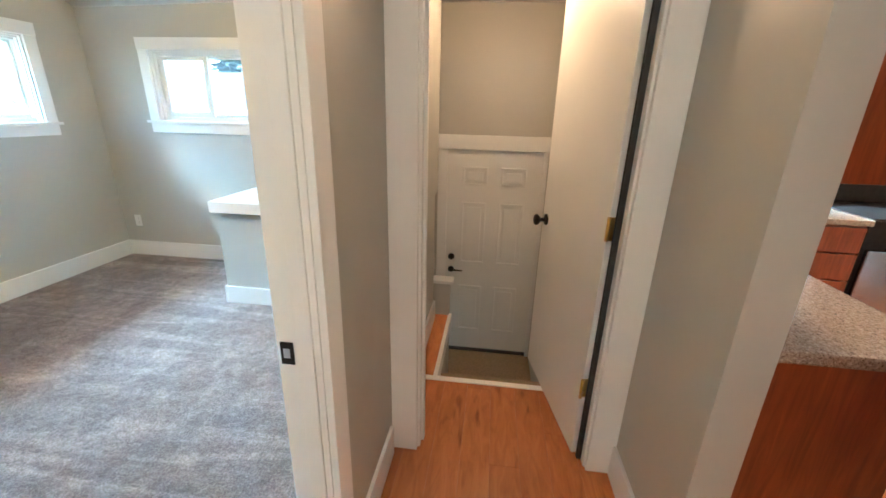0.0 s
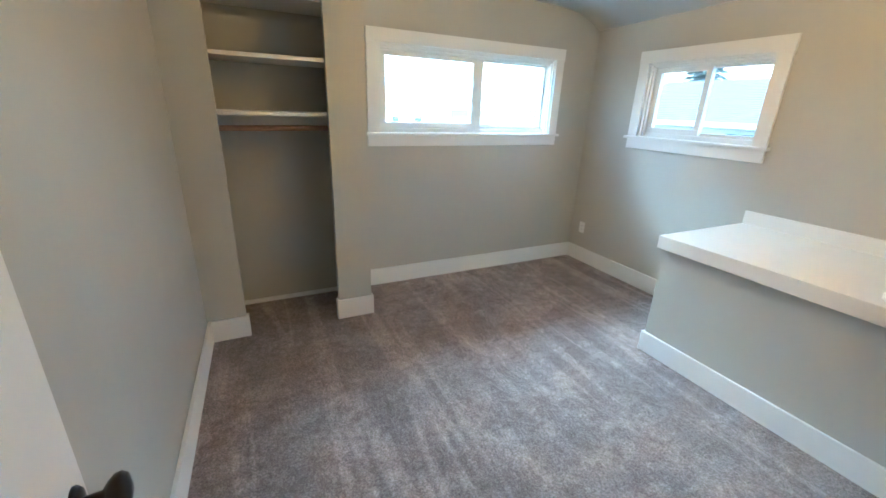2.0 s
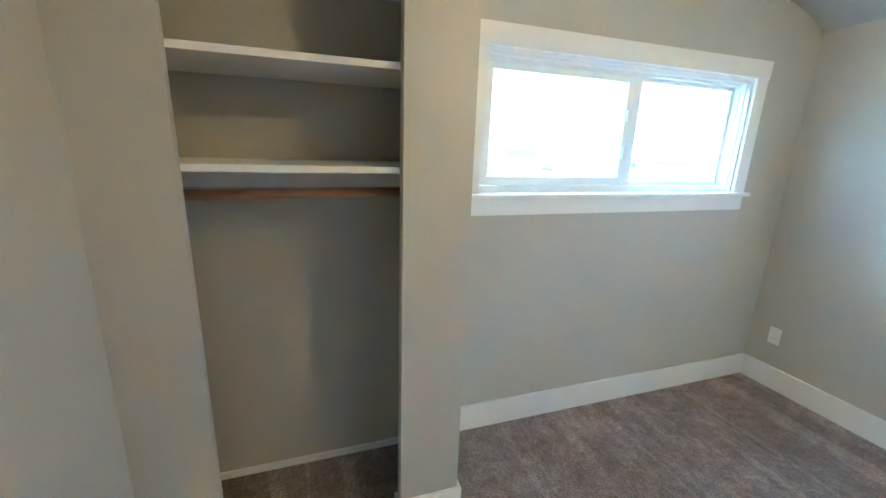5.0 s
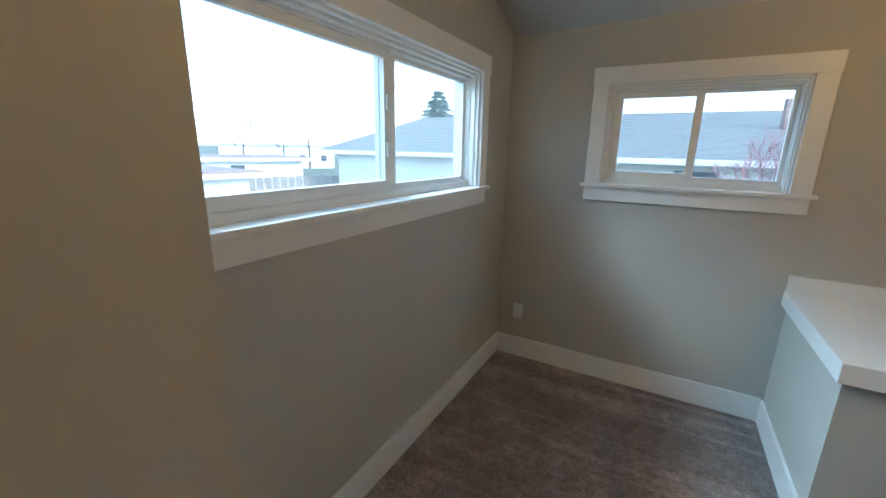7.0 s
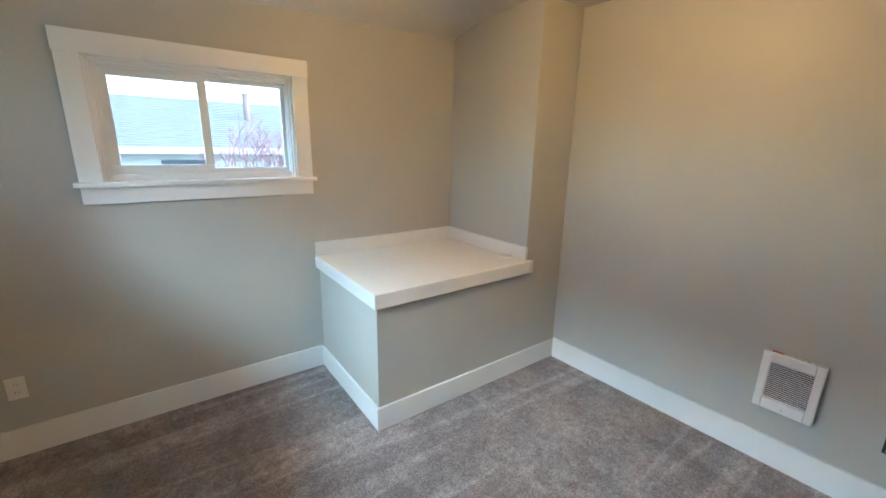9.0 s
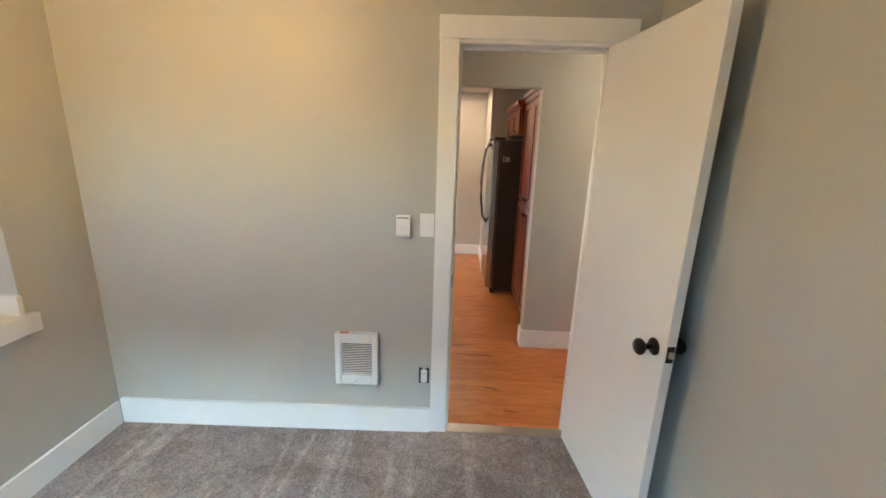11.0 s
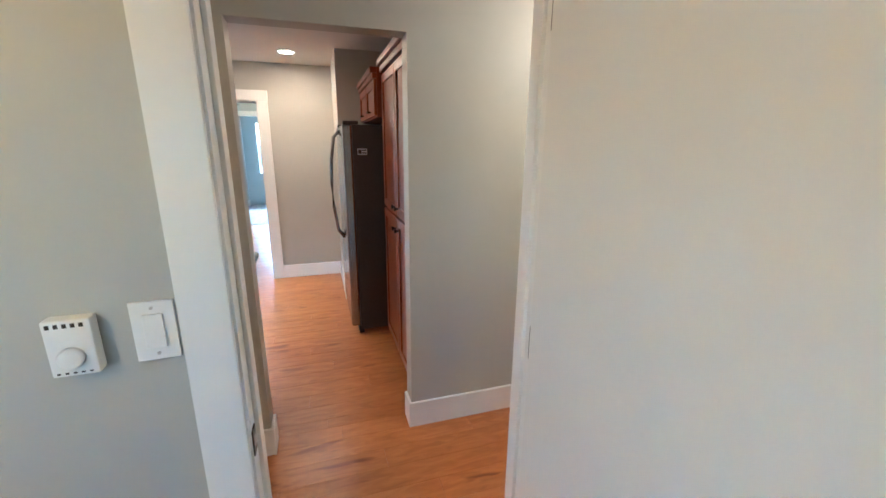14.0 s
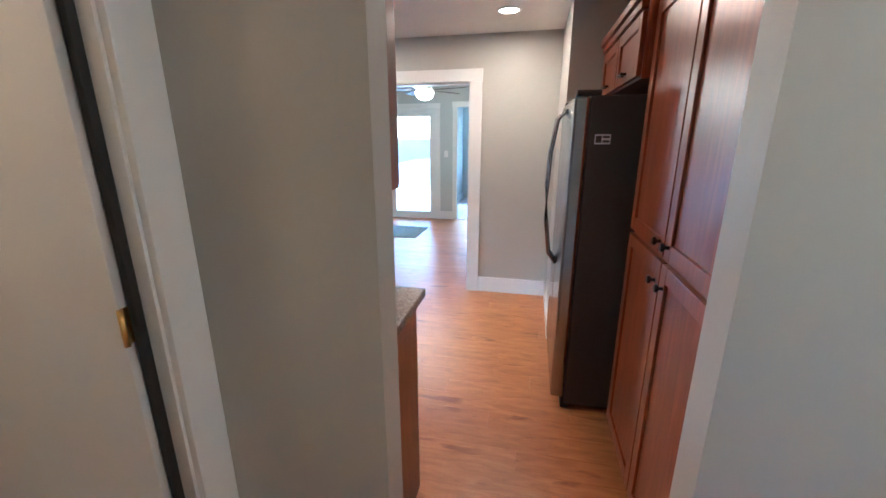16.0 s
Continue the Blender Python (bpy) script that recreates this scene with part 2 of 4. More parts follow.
BLACK = plain("oil_rubbed_bronze", (0.018, 0.014, 0.012), 0.30, 0.55, 0.3, 30)
# Near-black: shade of toe kicks and slots as colour; also for dark strips and boxes.
DARK = plain("recess_shade_and_dark_parts", (0.025, 0.024, 0.024), 0.7)
BRASS = plain("polished_brass", (0.62, 0.40, 0.11), 0.3, 1.0, 0.15, 30)
NICKEL = plain("satin_nickel", (0.55, 0.53, 0.50), 0.32, 1.0, 0.05)
STEEL = steel_material()
CHARCOAL = plain("charcoal_fridge_side", (0.052, 0.047, 0.045), 0.42, 0.1, 0.1, 60, 0.15)
GRANITE = granite_material()
GLASS = glass_material()
TILE = plain("cream_floor_tile", (0.55, 0.50, 0.42), 0.3, 0, 0.12, 5)
GROUT = plain("tile_grout", (0.25, 0.22, 0.19), 0.9)
TANTILE = plain("tan_base_tile", (0.33, 0.26, 0.20), 0.4, 0, 0.12, 6)
STAIRCARPET = plain("tan_stair_carpet", (0.34, 0.25, 0.16), 0.95, 0, 0.15, 60, 0.5)
CERAMIC = plain("white_ceramic", (0.82, 0.82, 0.80), 0.12, 0, 0.02)
RUG = plain("grey_green_rug", (0.25, 0.29, 0.27), 0.95, 0, 0.25, 40, 0.5)
REDPLASTIC = plain("red_warning_label", (0.62, 0.12, 0.09), 0.5)
SHINGLE = shingle_material()
SIDING = paint("white_siding_paint", (0.68, 0.69, 0.68), 0.6, 0.05, 0.1, 60)
BROWNROOF = plain("weathered_brown_roofing", (0.24, 0.17, 0.13), 0.9, 0, 0.25, 3)
DARKGLASS = plain("dark_house_window", (0.05, 0.06, 0.07), 0.1, 0, 0.1)
NEEDLES = plain("conifer_needles", (0.12, 0.17, 0.13), 0.9, 0, 0.4, 1.5, 0)
BARK = plain("grey_bark", (0.13, 0.10, 0.085), 0.95, 0, 0.3, 6)
PINKTWIG = plain("reddish_twigs", (0.30, 0.15, 0.15), 0.9, 0, 0.25, 3)
GROUND = ground_material()
FENCEWOOD = wood("weathered_fence_wood", (0.16, 0.14, 0.12), (0.30, 0.27, 0.24), 0.9)
LAMPGLASS = glow("lit_lamp_glass", (1.0, 0.78, 0.48), 9.0)
FANDARK = wood("dark_fan_blade", (0.05, 0.04, 0.035), (0.11, 0.085, 0.07), 0.4, 0)


# ---- mesh helpers ----
def box(bm, x0, x1, y0, y1, z0, z1, bevel=0.0, m=None):
    made = bmesh.ops.create_cube(bm, size=1.0)["verts"]
    t = Matrix.Translation(((x0 + x1) / 2, (y0 + y1) / 2, (z0 + z1) / 2)) @ Matrix.Diagonal((abs(x1 - x0), abs(y1 - y0), abs(z1 - z0), 1))
    bmesh.ops.transform(bm, matrix=(m @ t) if m else t, verts=made)
    if bevel:
        edges = list({e for v in made for e in v.link_edges})
        bmesh.ops.bevel(bm, geom=edges, offset=bevel, segments=2, profile=0.6, affect="EDGES", clamp_overlap=True)
    return bm


def boxes(*specs, bevel=0.0, m=None):
    bm = bmesh.new()
    for s in specs:
        box(bm, *s[:6], bevel=s[6] if len(s) > 6 else bevel, m=m)
    return bm


def turned(profile, m=None, steps=24):
    """A solid of revolution round z from (radius, height) pairs."""
    bm = bmesh.new()
    rings = []
    for r, z in profile:
        rings.append([bm.verts.new((max(r, 1e-4) * math.cos(a), max(r, 1e-4) * math.sin(a), z))
                      for a in (2 * math.pi * k / steps for k in range(steps))])
    for a, b in zip(rings, rings[1:]):
        for k in range(steps):
            bm.faces.new((a[k], a[(k + 1) % steps], b[(k + 1) % steps], b[k]))
    bm.faces.new(list(reversed(rings[0])))
    bm.faces.new(rings[-1])
    bmesh.ops.recalc_face_normals(bm, faces=bm.faces)
    for f in bm.faces:
        f.smooth = len(f.verts) == 4
    if m:
        bmesh.ops.transform(bm, matrix=m, verts=bm.verts)
    return bm


def prism(points, z0, z1, bm=None):
    """A plan outline (counter-clockwise) raised from z0 to z1."""
    bm = bm or bmesh.new()
    low = [bm.verts.new((x, y, z0)) for x, y in points]
    high = [bm.verts.new((x, y, z1)) for x, y in points]
    bm.faces.new(list(reversed(low)))
    bm.faces.new(high)
    for k in range(len(points)):
        j = (k + 1) % len(points)
        bm.faces.new((low[k], low[j], high[j], high[k]))
    return bm


def tube(path, radius, steps=10):
    bm = bmesh.new()
    rings = []
    for k, p in enumerate(path):
        p = Vector(p)
        d = (Vector(path[min(k + 1, len(path) - 1)]) - Vector(path[max(k - 1, 0)])).normalized()
        q = d.to_track_quat("Z", "Y")
        r = radius[k] if isinstance(radius, (list, tuple)) else radius
        rings.append([bm.verts.new(p + q @ Vector((r * math.cos(a), r * math.sin(a), 0))) for a in (2 * math.pi * s / steps for s in range(steps))])
    for a, b in zip(rings, rings[1:]):
        for s in range(steps):
            f = bm.faces.new((a[s], a[(s + 1) % steps], b[(s + 1) % steps], b[s]))
            f.smooth = True
    bm.faces.new(list(reversed(rings[0])))
    bm.faces.new(rings[-1])
    return bm


def solid(name, bm, material):
    me = bpy.data.meshes.new(name)
    bm.to_mesh(me)
    bm.free()
    me.materials.append(material)
    return new(name, me)


def part(name, bm, material, parent, label=""):
    ob = solid(name, bm, material)
    ob.parent = parent
    ob.matrix_parent_inverse = parent.matrix_world.inverted()
    if label:
        ob["label"] = label
    return ob


def thing(name, where, label, category, group="", turn=0.0):
    ob = new(name)
    ob.empty_display_size = 0.1
    ob.matrix_world = pose(*where, 0, 0, turn)
    return tagged(ob, label, category, group)


def lpart(name, bm, material, parent, label=""):
    """A part whose mesh is given in its parent's own axes."""
    ob = solid(name, bm, material)
    ob.parent = parent
    if label:
        ob["label"] = label
    return ob


def structure(name, bm, material, label, category):
    return tagged(solid(name, bm, material), label, category, kind="structure")


# ---- the large structure ----
WX, EX, NY = 0.0, 3.485, 3.175          # bedroom walls: west (at the closet), east, north
CEILZ, BASEH = 2.375, 0.150
CY = 2.69                               # front of the closet


def slope_y(x):
    """The south wall runs slightly out of square."""
    return max(0.0, 0.030 * (x - 0.82))


structure("wall_north", boxes((-0.25, 1.325, NY, NY + 0.17, -1.0, 2.7), (3.006, EX + 0.17, NY, NY + 0.17, -1.0, 2.7),
                              (1.325, 3.006, NY, NY + 0.17, -1.0, 1.288), (1.325, 3.006, NY, NY + 0.17, 1.945, 2.7)), GREIGE,
          "greige painted bedroom wall holding the wide window", "wall")
structure("wall_east", boxes((EX, EX + 0.17, 2.555, NY, -1.0, 2.7), (EX, EX + 0.17, -0.02, 1.617, -1.0, 2.7),
                             (EX, EX + 0.17, 1.617, 2.555, -1.0, 1.312), (EX, EX + 0.17, 1.617, 2.555, 1.91, 2.7)), GREIGE,
          "greige painted bedroom wall holding the small window", "wall")
structure("wall_west", prism([(0.030, NY), (-0.17, NY), (-0.25, -0.10), (-0.060, -0.10), (-0.055, 0.0)], -0.2, 2.7), GREIGE,
          "greige painted plain bedroom wall behind the door", "wall")
bm = boxes((-0.055, 0.107, -0.10, 0.0, -0.2, 2.7), (0.107, 0.830, -0.10, 0.0, 2.05, 2.7))
prism([(0.830, -0.10), (2.645, -0.10), (2.645, slope_y(2.645)), (0.830, 0.0)], -0.2, 2.7, bm)
structure("wall_south", bm, GREIGE, "greige painted bedroom wall holding the doorway and heater", "wall")
structure("wall_alcove", boxes((2.645, 2.77, -0.10, 0.42, 0.93, 2.7), (2.77, EX, 0.30, 0.42, 0.0, 2.7), (2.645, 2.77, slope_y(2.65) - 0.12, 0.42, -0.2, 0.93)),
          GREIGE, "greige painted bulkhead wall over the boxed ledge", "wall")
# closet front: stub, pillar, lintel and back lining
structure("wall_closet", boxes((-0.06, 0.247, CY, CY + 0.035, -0.1, 2.7), (0.862, 1.100, CY, CY + 0.045, -0.1, 2.7), (1.035, 1.100, CY + 0.045, NY, -0.1, 2.7), (0.247, 0.862, CY, CY + 0.035, 2.36, 2.7)),
          GREIGE, "greige painted closet front with a square pillar", "wall")
structure("wall_hall_south", boxes((-1.7, -1.318, -1.17, -1.06, -0.2, 2.6), (-0.625, 0.220, -1.17, -1.06, -0.2, 2.6), (0.940, 3.6, -1.17, -1.06, -0.2, 2.6),
                                   (-1.318, -0.625, -1.17, -1.06, 2.0, 2.6), (0.220, 0.940, -1.17, -1.06, 2.0, 2.6)), GREIGE,
          "greige hall wall with the open kitchen passage", "wall")
structure("wall_hall_west", boxes((-1.82, -1.7, -1.17, 0.0, -0.2, 2.6)), GREIGE, "greige hall end wall", "wall")
structure("wall_hall_north", boxes((-1.7, -0.25, -0.10, 0.0, -0.2, 2.6)), GREIGE, "greige hall side wall", "wall")
structure("wall_hall_east", boxes((1.45, 1.56, -0.20, -0.10, -0.2, 2.6), (1.45, 1.56, -1.06, -0.965, -0.2, 2.6), (1.45, 1.56, -0.965, -0.20, 2.04, 2.6)),
          GREIGE, "greige hall end wall around the stair door", "wall")
structure("wall_stair_south", boxes((1.56, EX + 0.17, -1.06, -0.93, -1.0, 2.6)), GREIGE, "greige stairwell side wall", "wall")
structure("wall_stair_east", boxes((EX, EX + 0.17, -0.93, -0.905, -1.0, 2.6), (EX, EX + 0.17, -0.075, -0.02, -1.0, 2.6), (EX, EX + 0.17, -0.905, -0.075, 1.165, 2.6),
                                   (EX, EX + 0.17, -0.905, -0.075, -1.0, -0.80)), GREIGE, "greige stairwell end wall over the outside door", "wall")
structure("wall_kitchen_west", boxes((-0.57, -0.45, -4.05, -1.17, -0.2, 2.6)), GREIGE, "greige kitchen side wall behind the pantry", "wall")
structure("wall_kitchen_end", boxes((-0.45, 0.42, -3.98, -3.09, -0.1, 2.6)), GREIGE, "greige wall block beside the fridge", "wall")
structure("wall_kitchen_south", boxes((-0.45, 1.18, -4.1, -3.98, -0.2, 2.6), (2.02, 3.72, -4.1, -3.98, -0.2, 2.6), (1.18, 2.02, -4.1, -3.98, 1.96, 2.6)), GREIGE,
          "greige kitchen wall with a cased opening to the living room", "wall")
structure("wall_kitchen_east", boxes((3.6, 3.72, -2.0, -1.06, -0.2, 2.6), (3.6, 3.72, -3.98, -3.2, -0.2, 2.6), (3.6, 3.72, -3.2, -2.0, -0.2, 1.05), (3.6, 3.72, -3.2, -2.0, 2.0, 2.6)),
          GREIGE, "greige kitchen wall with a window over the worktop", "wall")
structure("wall_living_south", boxes((-0.2, 1.15, -7.6, -7.48, -0.2, 2.6), (1.95, 2.34, -7.6, -7.48, -0.2, 2.6), (3.95, 5.4, -7.6, -7.48, -0.2, 2.6),
                                     (1.15, 1.95, -7.6, -7.48, 2.0, 2.6), (2.34, 3.95, -7.6, -7.48, 1.98, 2.6)), BLUEROOM, "pale living room wall with a glass door", "wall")
structure("wall_living_west", boxes((-0.32, -0.2, -7.6, -4.1, -0.2, 2.6)), BLUEROOM, "pale living room side wall", "wall")
structure("wall_living_east", boxes((5.4, 5.52, -7.6, -4.1, -0.2, 2.6), (3.72, 5.4, -4.1, -3.98, -0.2, 2.6)), BLUEROOM, "pale living room side wall", "wall")
structure("wall_back_room", boxes((0.3, 0.42, -10.4, -7.6, -0.2, 2.6), (2.32, 2.44, -10.4, -7.6, -0.2, 2.6), (0.42, 1.1, -10.4, -10.28, -0.2, 2.6),
                                  (1.1, 2.0, -10.4, -10.28, -0.2, 0.8), (1.1, 2.0, -10.4, -10.28, 2.0, 2.6), (2.0, 2.32, -10.4, -10.28, -0.2, 2.6)), BLUEROOM,
          "pale blue walls of the room beyond the living room", "wall")
structure("wall_bath", boxes((-1.51, -1.40, -1.60, -1.17, -0.2, 2.6), (-3.4, -1.51, -1.60, -1.48, -0.2, 2.6), (-3.52, -3.4, -3.12, -1.48, -0.2, 0.9), (-3.52, -3.4, -3.12, -2.6, 0.9, 2.6),
                             (-3.52, -3.4, -1.9, -1.48, 0.9, 2.6), (-3.52, -3.4, -2.6, -1.9, 1.9, 2.6), (-3.4, -0.57, -3.12, -3.0, -0.2, 2.6)), GREIGE,
          "greige bathroom walls with a side window", "wall")

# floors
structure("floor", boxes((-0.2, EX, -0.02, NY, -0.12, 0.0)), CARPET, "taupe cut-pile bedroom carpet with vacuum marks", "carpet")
sub = boxes((-1.82, 1.95, -1.06, -0.02, -0.16, -0.012), (1.95, 2.74, -0.215, -0.10, -0.16, -0.012), (-0.57, 3.72, -4.1, -1.06, -0.16, -0.012),
            (-0.32, 5.52, -7.6, -4.1, -0.16, -0.012), (0.3, 2.44, -10.4, -7.6, -0.16, -0.004))
planks = structure("floor_wood", sub, DARK, "orange oak laminate plank floor", "floor")
structure("floor_bath", boxes((-3.4, -0.57, -3.0, -1.17, -0.16, -0.006), (-1.318, -0.625, -1.17, -1.06, -0.16, -0.006)), GROUT, "grouted bathroom floor under cream tiles", "floor")

# bedroom ceiling: flat, rounding down to the east wall
bm = bmesh.new()
prof = [(-0.3, 0.0), (2.75, 0.0), (2.95, 0.03), (3.10, 0.10), (3.22, 0.24), (3.32, 0.44), (3.40, 0.66), (EX, 1.0), (EX + 0.2, 1.9)]
rows_ = [[bm.verts.new((x, y, CEILZ - drop * f + dz)) for x, f in prof] for y, drop, dz in ((-0.08, 0.078, 0), (NY + 0.1, 0.150, 0), (NY + 0.1, 0.150, 0.28), (-0.08, 0.078, 0.28))]
for a, b in zip(rows_, rows_[1:] + rows_[:1]):
    for k in range(len(prof) - 1):
        f = bm.faces.new((a[k], a[k + 1], b[k + 1], b[k]))
        f.smooth = a is rows_[0]
bm.faces.new([r[0] for r in rows_])
bm.faces.new([r[-1] for r in reversed(rows_)])
bmesh.ops.recalc_face_normals(bm, faces=bm.faces)
structure("ceiling", bm, CEIL, "white ceiling rounding down to the eave wall", "ceiling")
structure("ceiling_hall", boxes((-1.82, 1.56, -1.17, -0.02, 2.36, 2.44)), CEIL, "white hall ceiling", "ceiling")
structure("ceiling_stair", boxes((1.56, EX + 0.17, -1.06, -0.10, 2.25, 2.33), (2.77, EX, -0.10, 0.30, 2.25, 2.33)), CEIL, "white stairwell ceiling", "ceiling")
structure("ceiling_kitchen", boxes((-0.57, 3.72, -4.1, -1.17, 2.335, 2.42)), CEIL, "white kitchen ceiling", "ceiling")
structure("ceiling_living", boxes((-0.32, 5.52, -7.6, -4.1, 2.38, 2.46), (0.3, 2.44, -10.4, -7.6, 2.38, 2.46)), CEIL, "white living room ceiling", "ceiling")
structure("ceiling_bath", boxes((-3.52, -0.57, -3.12, -1.17, 2.235, 2.3)), CEIL, "white bathroom ceiling", "ceiling")

# flat cover added over the house, out of view, only to block light
structure("roof", boxes((-3.7, 3.98, -4.1, 3.62, 2.72, 2.85), (-0.6, 5.8, -10.6, -4.1, 2.72, 2.85)), SHINGLE, "unseen flat cover keeping light out of the rooms", "roof")


def baseboard(name, specs, h=BASEH):
    bm = bmesh.new()
    for s in specs:
        box(bm, *s, 0.0, h, bevel=0.004)
    return structure(name, bm, WHITE, "white square-edged wooden baseboard", "baseboard")


T = 0.016
baseboard("baseboard_north", [(1.100 + T, EX, NY - T, NY)])
baseboard("baseboard_east", [(EX - T, EX, 1.532, NY - T)])
bm = bmesh.new()
prism([(0.898, 0.0), (2.627, slope_y(2.627)), (2.627, slope_y(2.627) + T), (0.898, T + 0.004)], 0.0, BASEH, bm)
structure("baseboard_south", bm, WHITE, "white square-edged wooden baseboard", "baseboard")
structure("baseboard_west", prism([(0.024, CY), (-0.055, 0.0), (-0.055 + T, 0.0), (0.024 + T, CY)], 0.0, BASEH), WHITE, "white square-edged wooden baseboard", "baseboard")
baseboard("baseboard_closet", [(0.024 + T, 0.247, CY - T, CY), (0.247, 0.247 + T, CY - T, CY + 0.035), (0.862 - T, 1.100 + T, CY - T, CY), (0.862 - T, 0.862, CY, CY + 0.045), (1.100, 1.100 + T, CY, NY)])
baseboard("baseboard_hall", [(-0.490, 0.220 + T, -1.06, -1.06 + T), (0.220, 0.220 + T, -1.17, -1.06), (0.940 - T, 1.428, -1.06, -1.06 + T), (0.940 - T, 0.940, -1.17, -1.06),
                             (0.902, 1.40, -0.10 - T, -0.10), (1.575, 2.65, -0.10 - T, -0.10)])
baseboard("baseboard_kitchen", [(0.42, 1.08, -3.98, -3.98 + T), (0.42, 0.42 + T, -3.96, -3.09), (2.12, 3.6, -3.98, -3.98 + T)])
baseboard("baseboard_living", [(2.03, 2.26, -7.48, -7.48 + T), (-0.2, 1.06, -7.48, -7.48 + T), (2.44 - 0.12 - T, 2.32, -10.28, -7.6)])

# closet: shelves rest on cleats
for k, (z, y0) in enumerate(((1.419, 2.748), (1.735, 2.744), (2.055, 2.744))):
    sh = thing("closet_shelf", (0.54, y0, z), "white painted closet shelf board on cleats", "shelf", "closet shelves")
    lpart("board", boxes((-0.512, 0.493, 0, NY - y0 - 0.002, 0, 0.022, 0.002)), WHITE, sh)
    if k == 0:
        lpart("cleat", boxes((-0.511, 0.492, NY - y0 - 0.022, NY - y0 - 0.002, -0.085, 0.0, 0.002)), WHITE, sh)
rod = thing("closet_rod", (0.54, 2.90, 1.345), "round bare wooden closet hanging rod", "closet rod")
lpart("dowel", tube([(-0.512, 0, -0.012), (0.494, 0, 0)], 0.018, 16), ROD, rod)
for s in (-0.510, 0.484):
    lpart("socket", turned([(0.024, 0), (0.024, 0.006), (0.019, 0.010)], pose(s, 0, 0, 0, 90, 0)), WHITE, rod)
structure("trim_closet", boxes((0.03, 1.035, NY - 0.012, NY, 0.0, 0.035, 0.003)), WHITE, "thin pale strip along the closet carpet", "trim")


# ---- windows ----
def window(name, label, width, z0, z1, m, left_open, post=0.0):
    """A two-pane slider in local axes: x along the wall, y into the wall, z up. m sets it on its wall."""
    w = new(name)
    w.matrix_world = m
    tagged(w, label, "window", kind="structure")
    cw = 0.09
    lpart("casing", boxes((-cw, 0, -0.02, 0, z0 - 0.0, z1), (width, width + cw, -0.02, 0, z0, z1), (-cw - 0.004, width + cw + 0.004, -0.024, 0, z1, z1 + 0.095), bevel=0.003), WHITE, w, "flat white wooden casing")
    lpart("sill", boxes((-cw - 0.02, width + cw + 0.02, -0.045, 0.05, z0 - 0.022, z0), bevel=0.004), WHITE, w, "white projecting window stool")
    lpart("apron", boxes((-cw, width + cw, -0.018, 0, z0 - 0.105, z0 - 0.022), bevel=0.003), WHITE, w)
    dp = 0.05
    lpart("jamb_lining", boxes((0, 0.012, 0, dp, z0, z1), (width - 0.012, width, 0, dp, z0, z1), (0.012, width - 0.012, 0, dp, z1 - 0.012, z1)), WHITE, w)
    lpart("stop", boxes((0.012, 0.026, 0.022, dp, z0, z1 - 0.026), (width - 0.020, width - 0.012, 0.022, dp, z0, z1 - 0.026), (0.012, width - 0.012, 0.022, dp, z1 - 0.026, z1 - 0.012), bevel=0.002), WHITE, w)
    fr = boxes((0.0, width, dp, 0.15, z0 - 0.02, z0 + 0.032), (0, width, dp, 0.15, z1 - 0.04, z1), (0.0, 0.036, dp, 0.15, z0 + 0.032, z1 - 0.04), (width - 0.024, width, dp, 0.15, z0 + 0.032, z1 - 0.04), bevel=0.003)
    lpart("window_frame", fr, VINYL, w, "white vinyl slider frame")
    lpart("track", boxes((0.036, width - 0.024, dp + 0.008, dp + 0.014, z0 + 0.032, z0 + 0.036), (0.036, width - 0.024, dp + 0.036, dp + 0.042, z0 + 0.032, z0 + 0.036)), VINYL, w)
    mid = width * 0.498
    for k, (a, b, y, st, ls) in enumerate(((0.036, mid + 0.03 + post * 0.4, dp + 0.006, 0.042, 0.042), (mid - 0.005 + post * 0.3, width - 0.024, dp + 0.034, 0.022, 0.03 + post))):
        lo, hi = z0 + 0.036, z1 - 0.042
        sash = lpart("sash", boxes((a, b, y, y + 0.026, lo, lo + st), (a, b, y, y + 0.026, hi - st * 0.8, hi), (a, a + ls, y, y + 0.026, lo + st, hi - st * 0.8), (b - st, b, y, y + 0.026, lo + st, hi - st * 0.8), bevel=0.003), VINYL, w)
        g = solid("pane", boxes((a + ls - 0.004, b - st + 0.004, y + 0.010, y + 0.014, lo + st - 0.004, hi - st * 0.8 + 0.004)), GLASS)
        g.parent = sash
        g.visible_shadow = False
        if k == 0 and left_open:
            for zz in (lo + 0.17, hi - 0.2):
                h = solid("latch", boxes((b - st + 0.006, b - 0.012, y - 0.012, y, zz - 0.03, zz + 0.03), bevel=0.004), VINYL)
                h.parent = sash
    return w


window("window_1", "wide white two-pane sliding window with flat casing", 1.671, 1.301, 1.940, pose(1.330, NY, 0, 0, 0, 0), True, 0.085)
window("window_2", "small white two-pane sliding window with flat casing", 0.928, 1.326, 1.905, pose(EX, 2.550, 0, 0, 0, -90), False)
window("window_3", "white kitchen slider window over the worktop", 1.18, 1.06, 1.99, pose(3.6, -2.01, 0, 0, 0, -90), False)

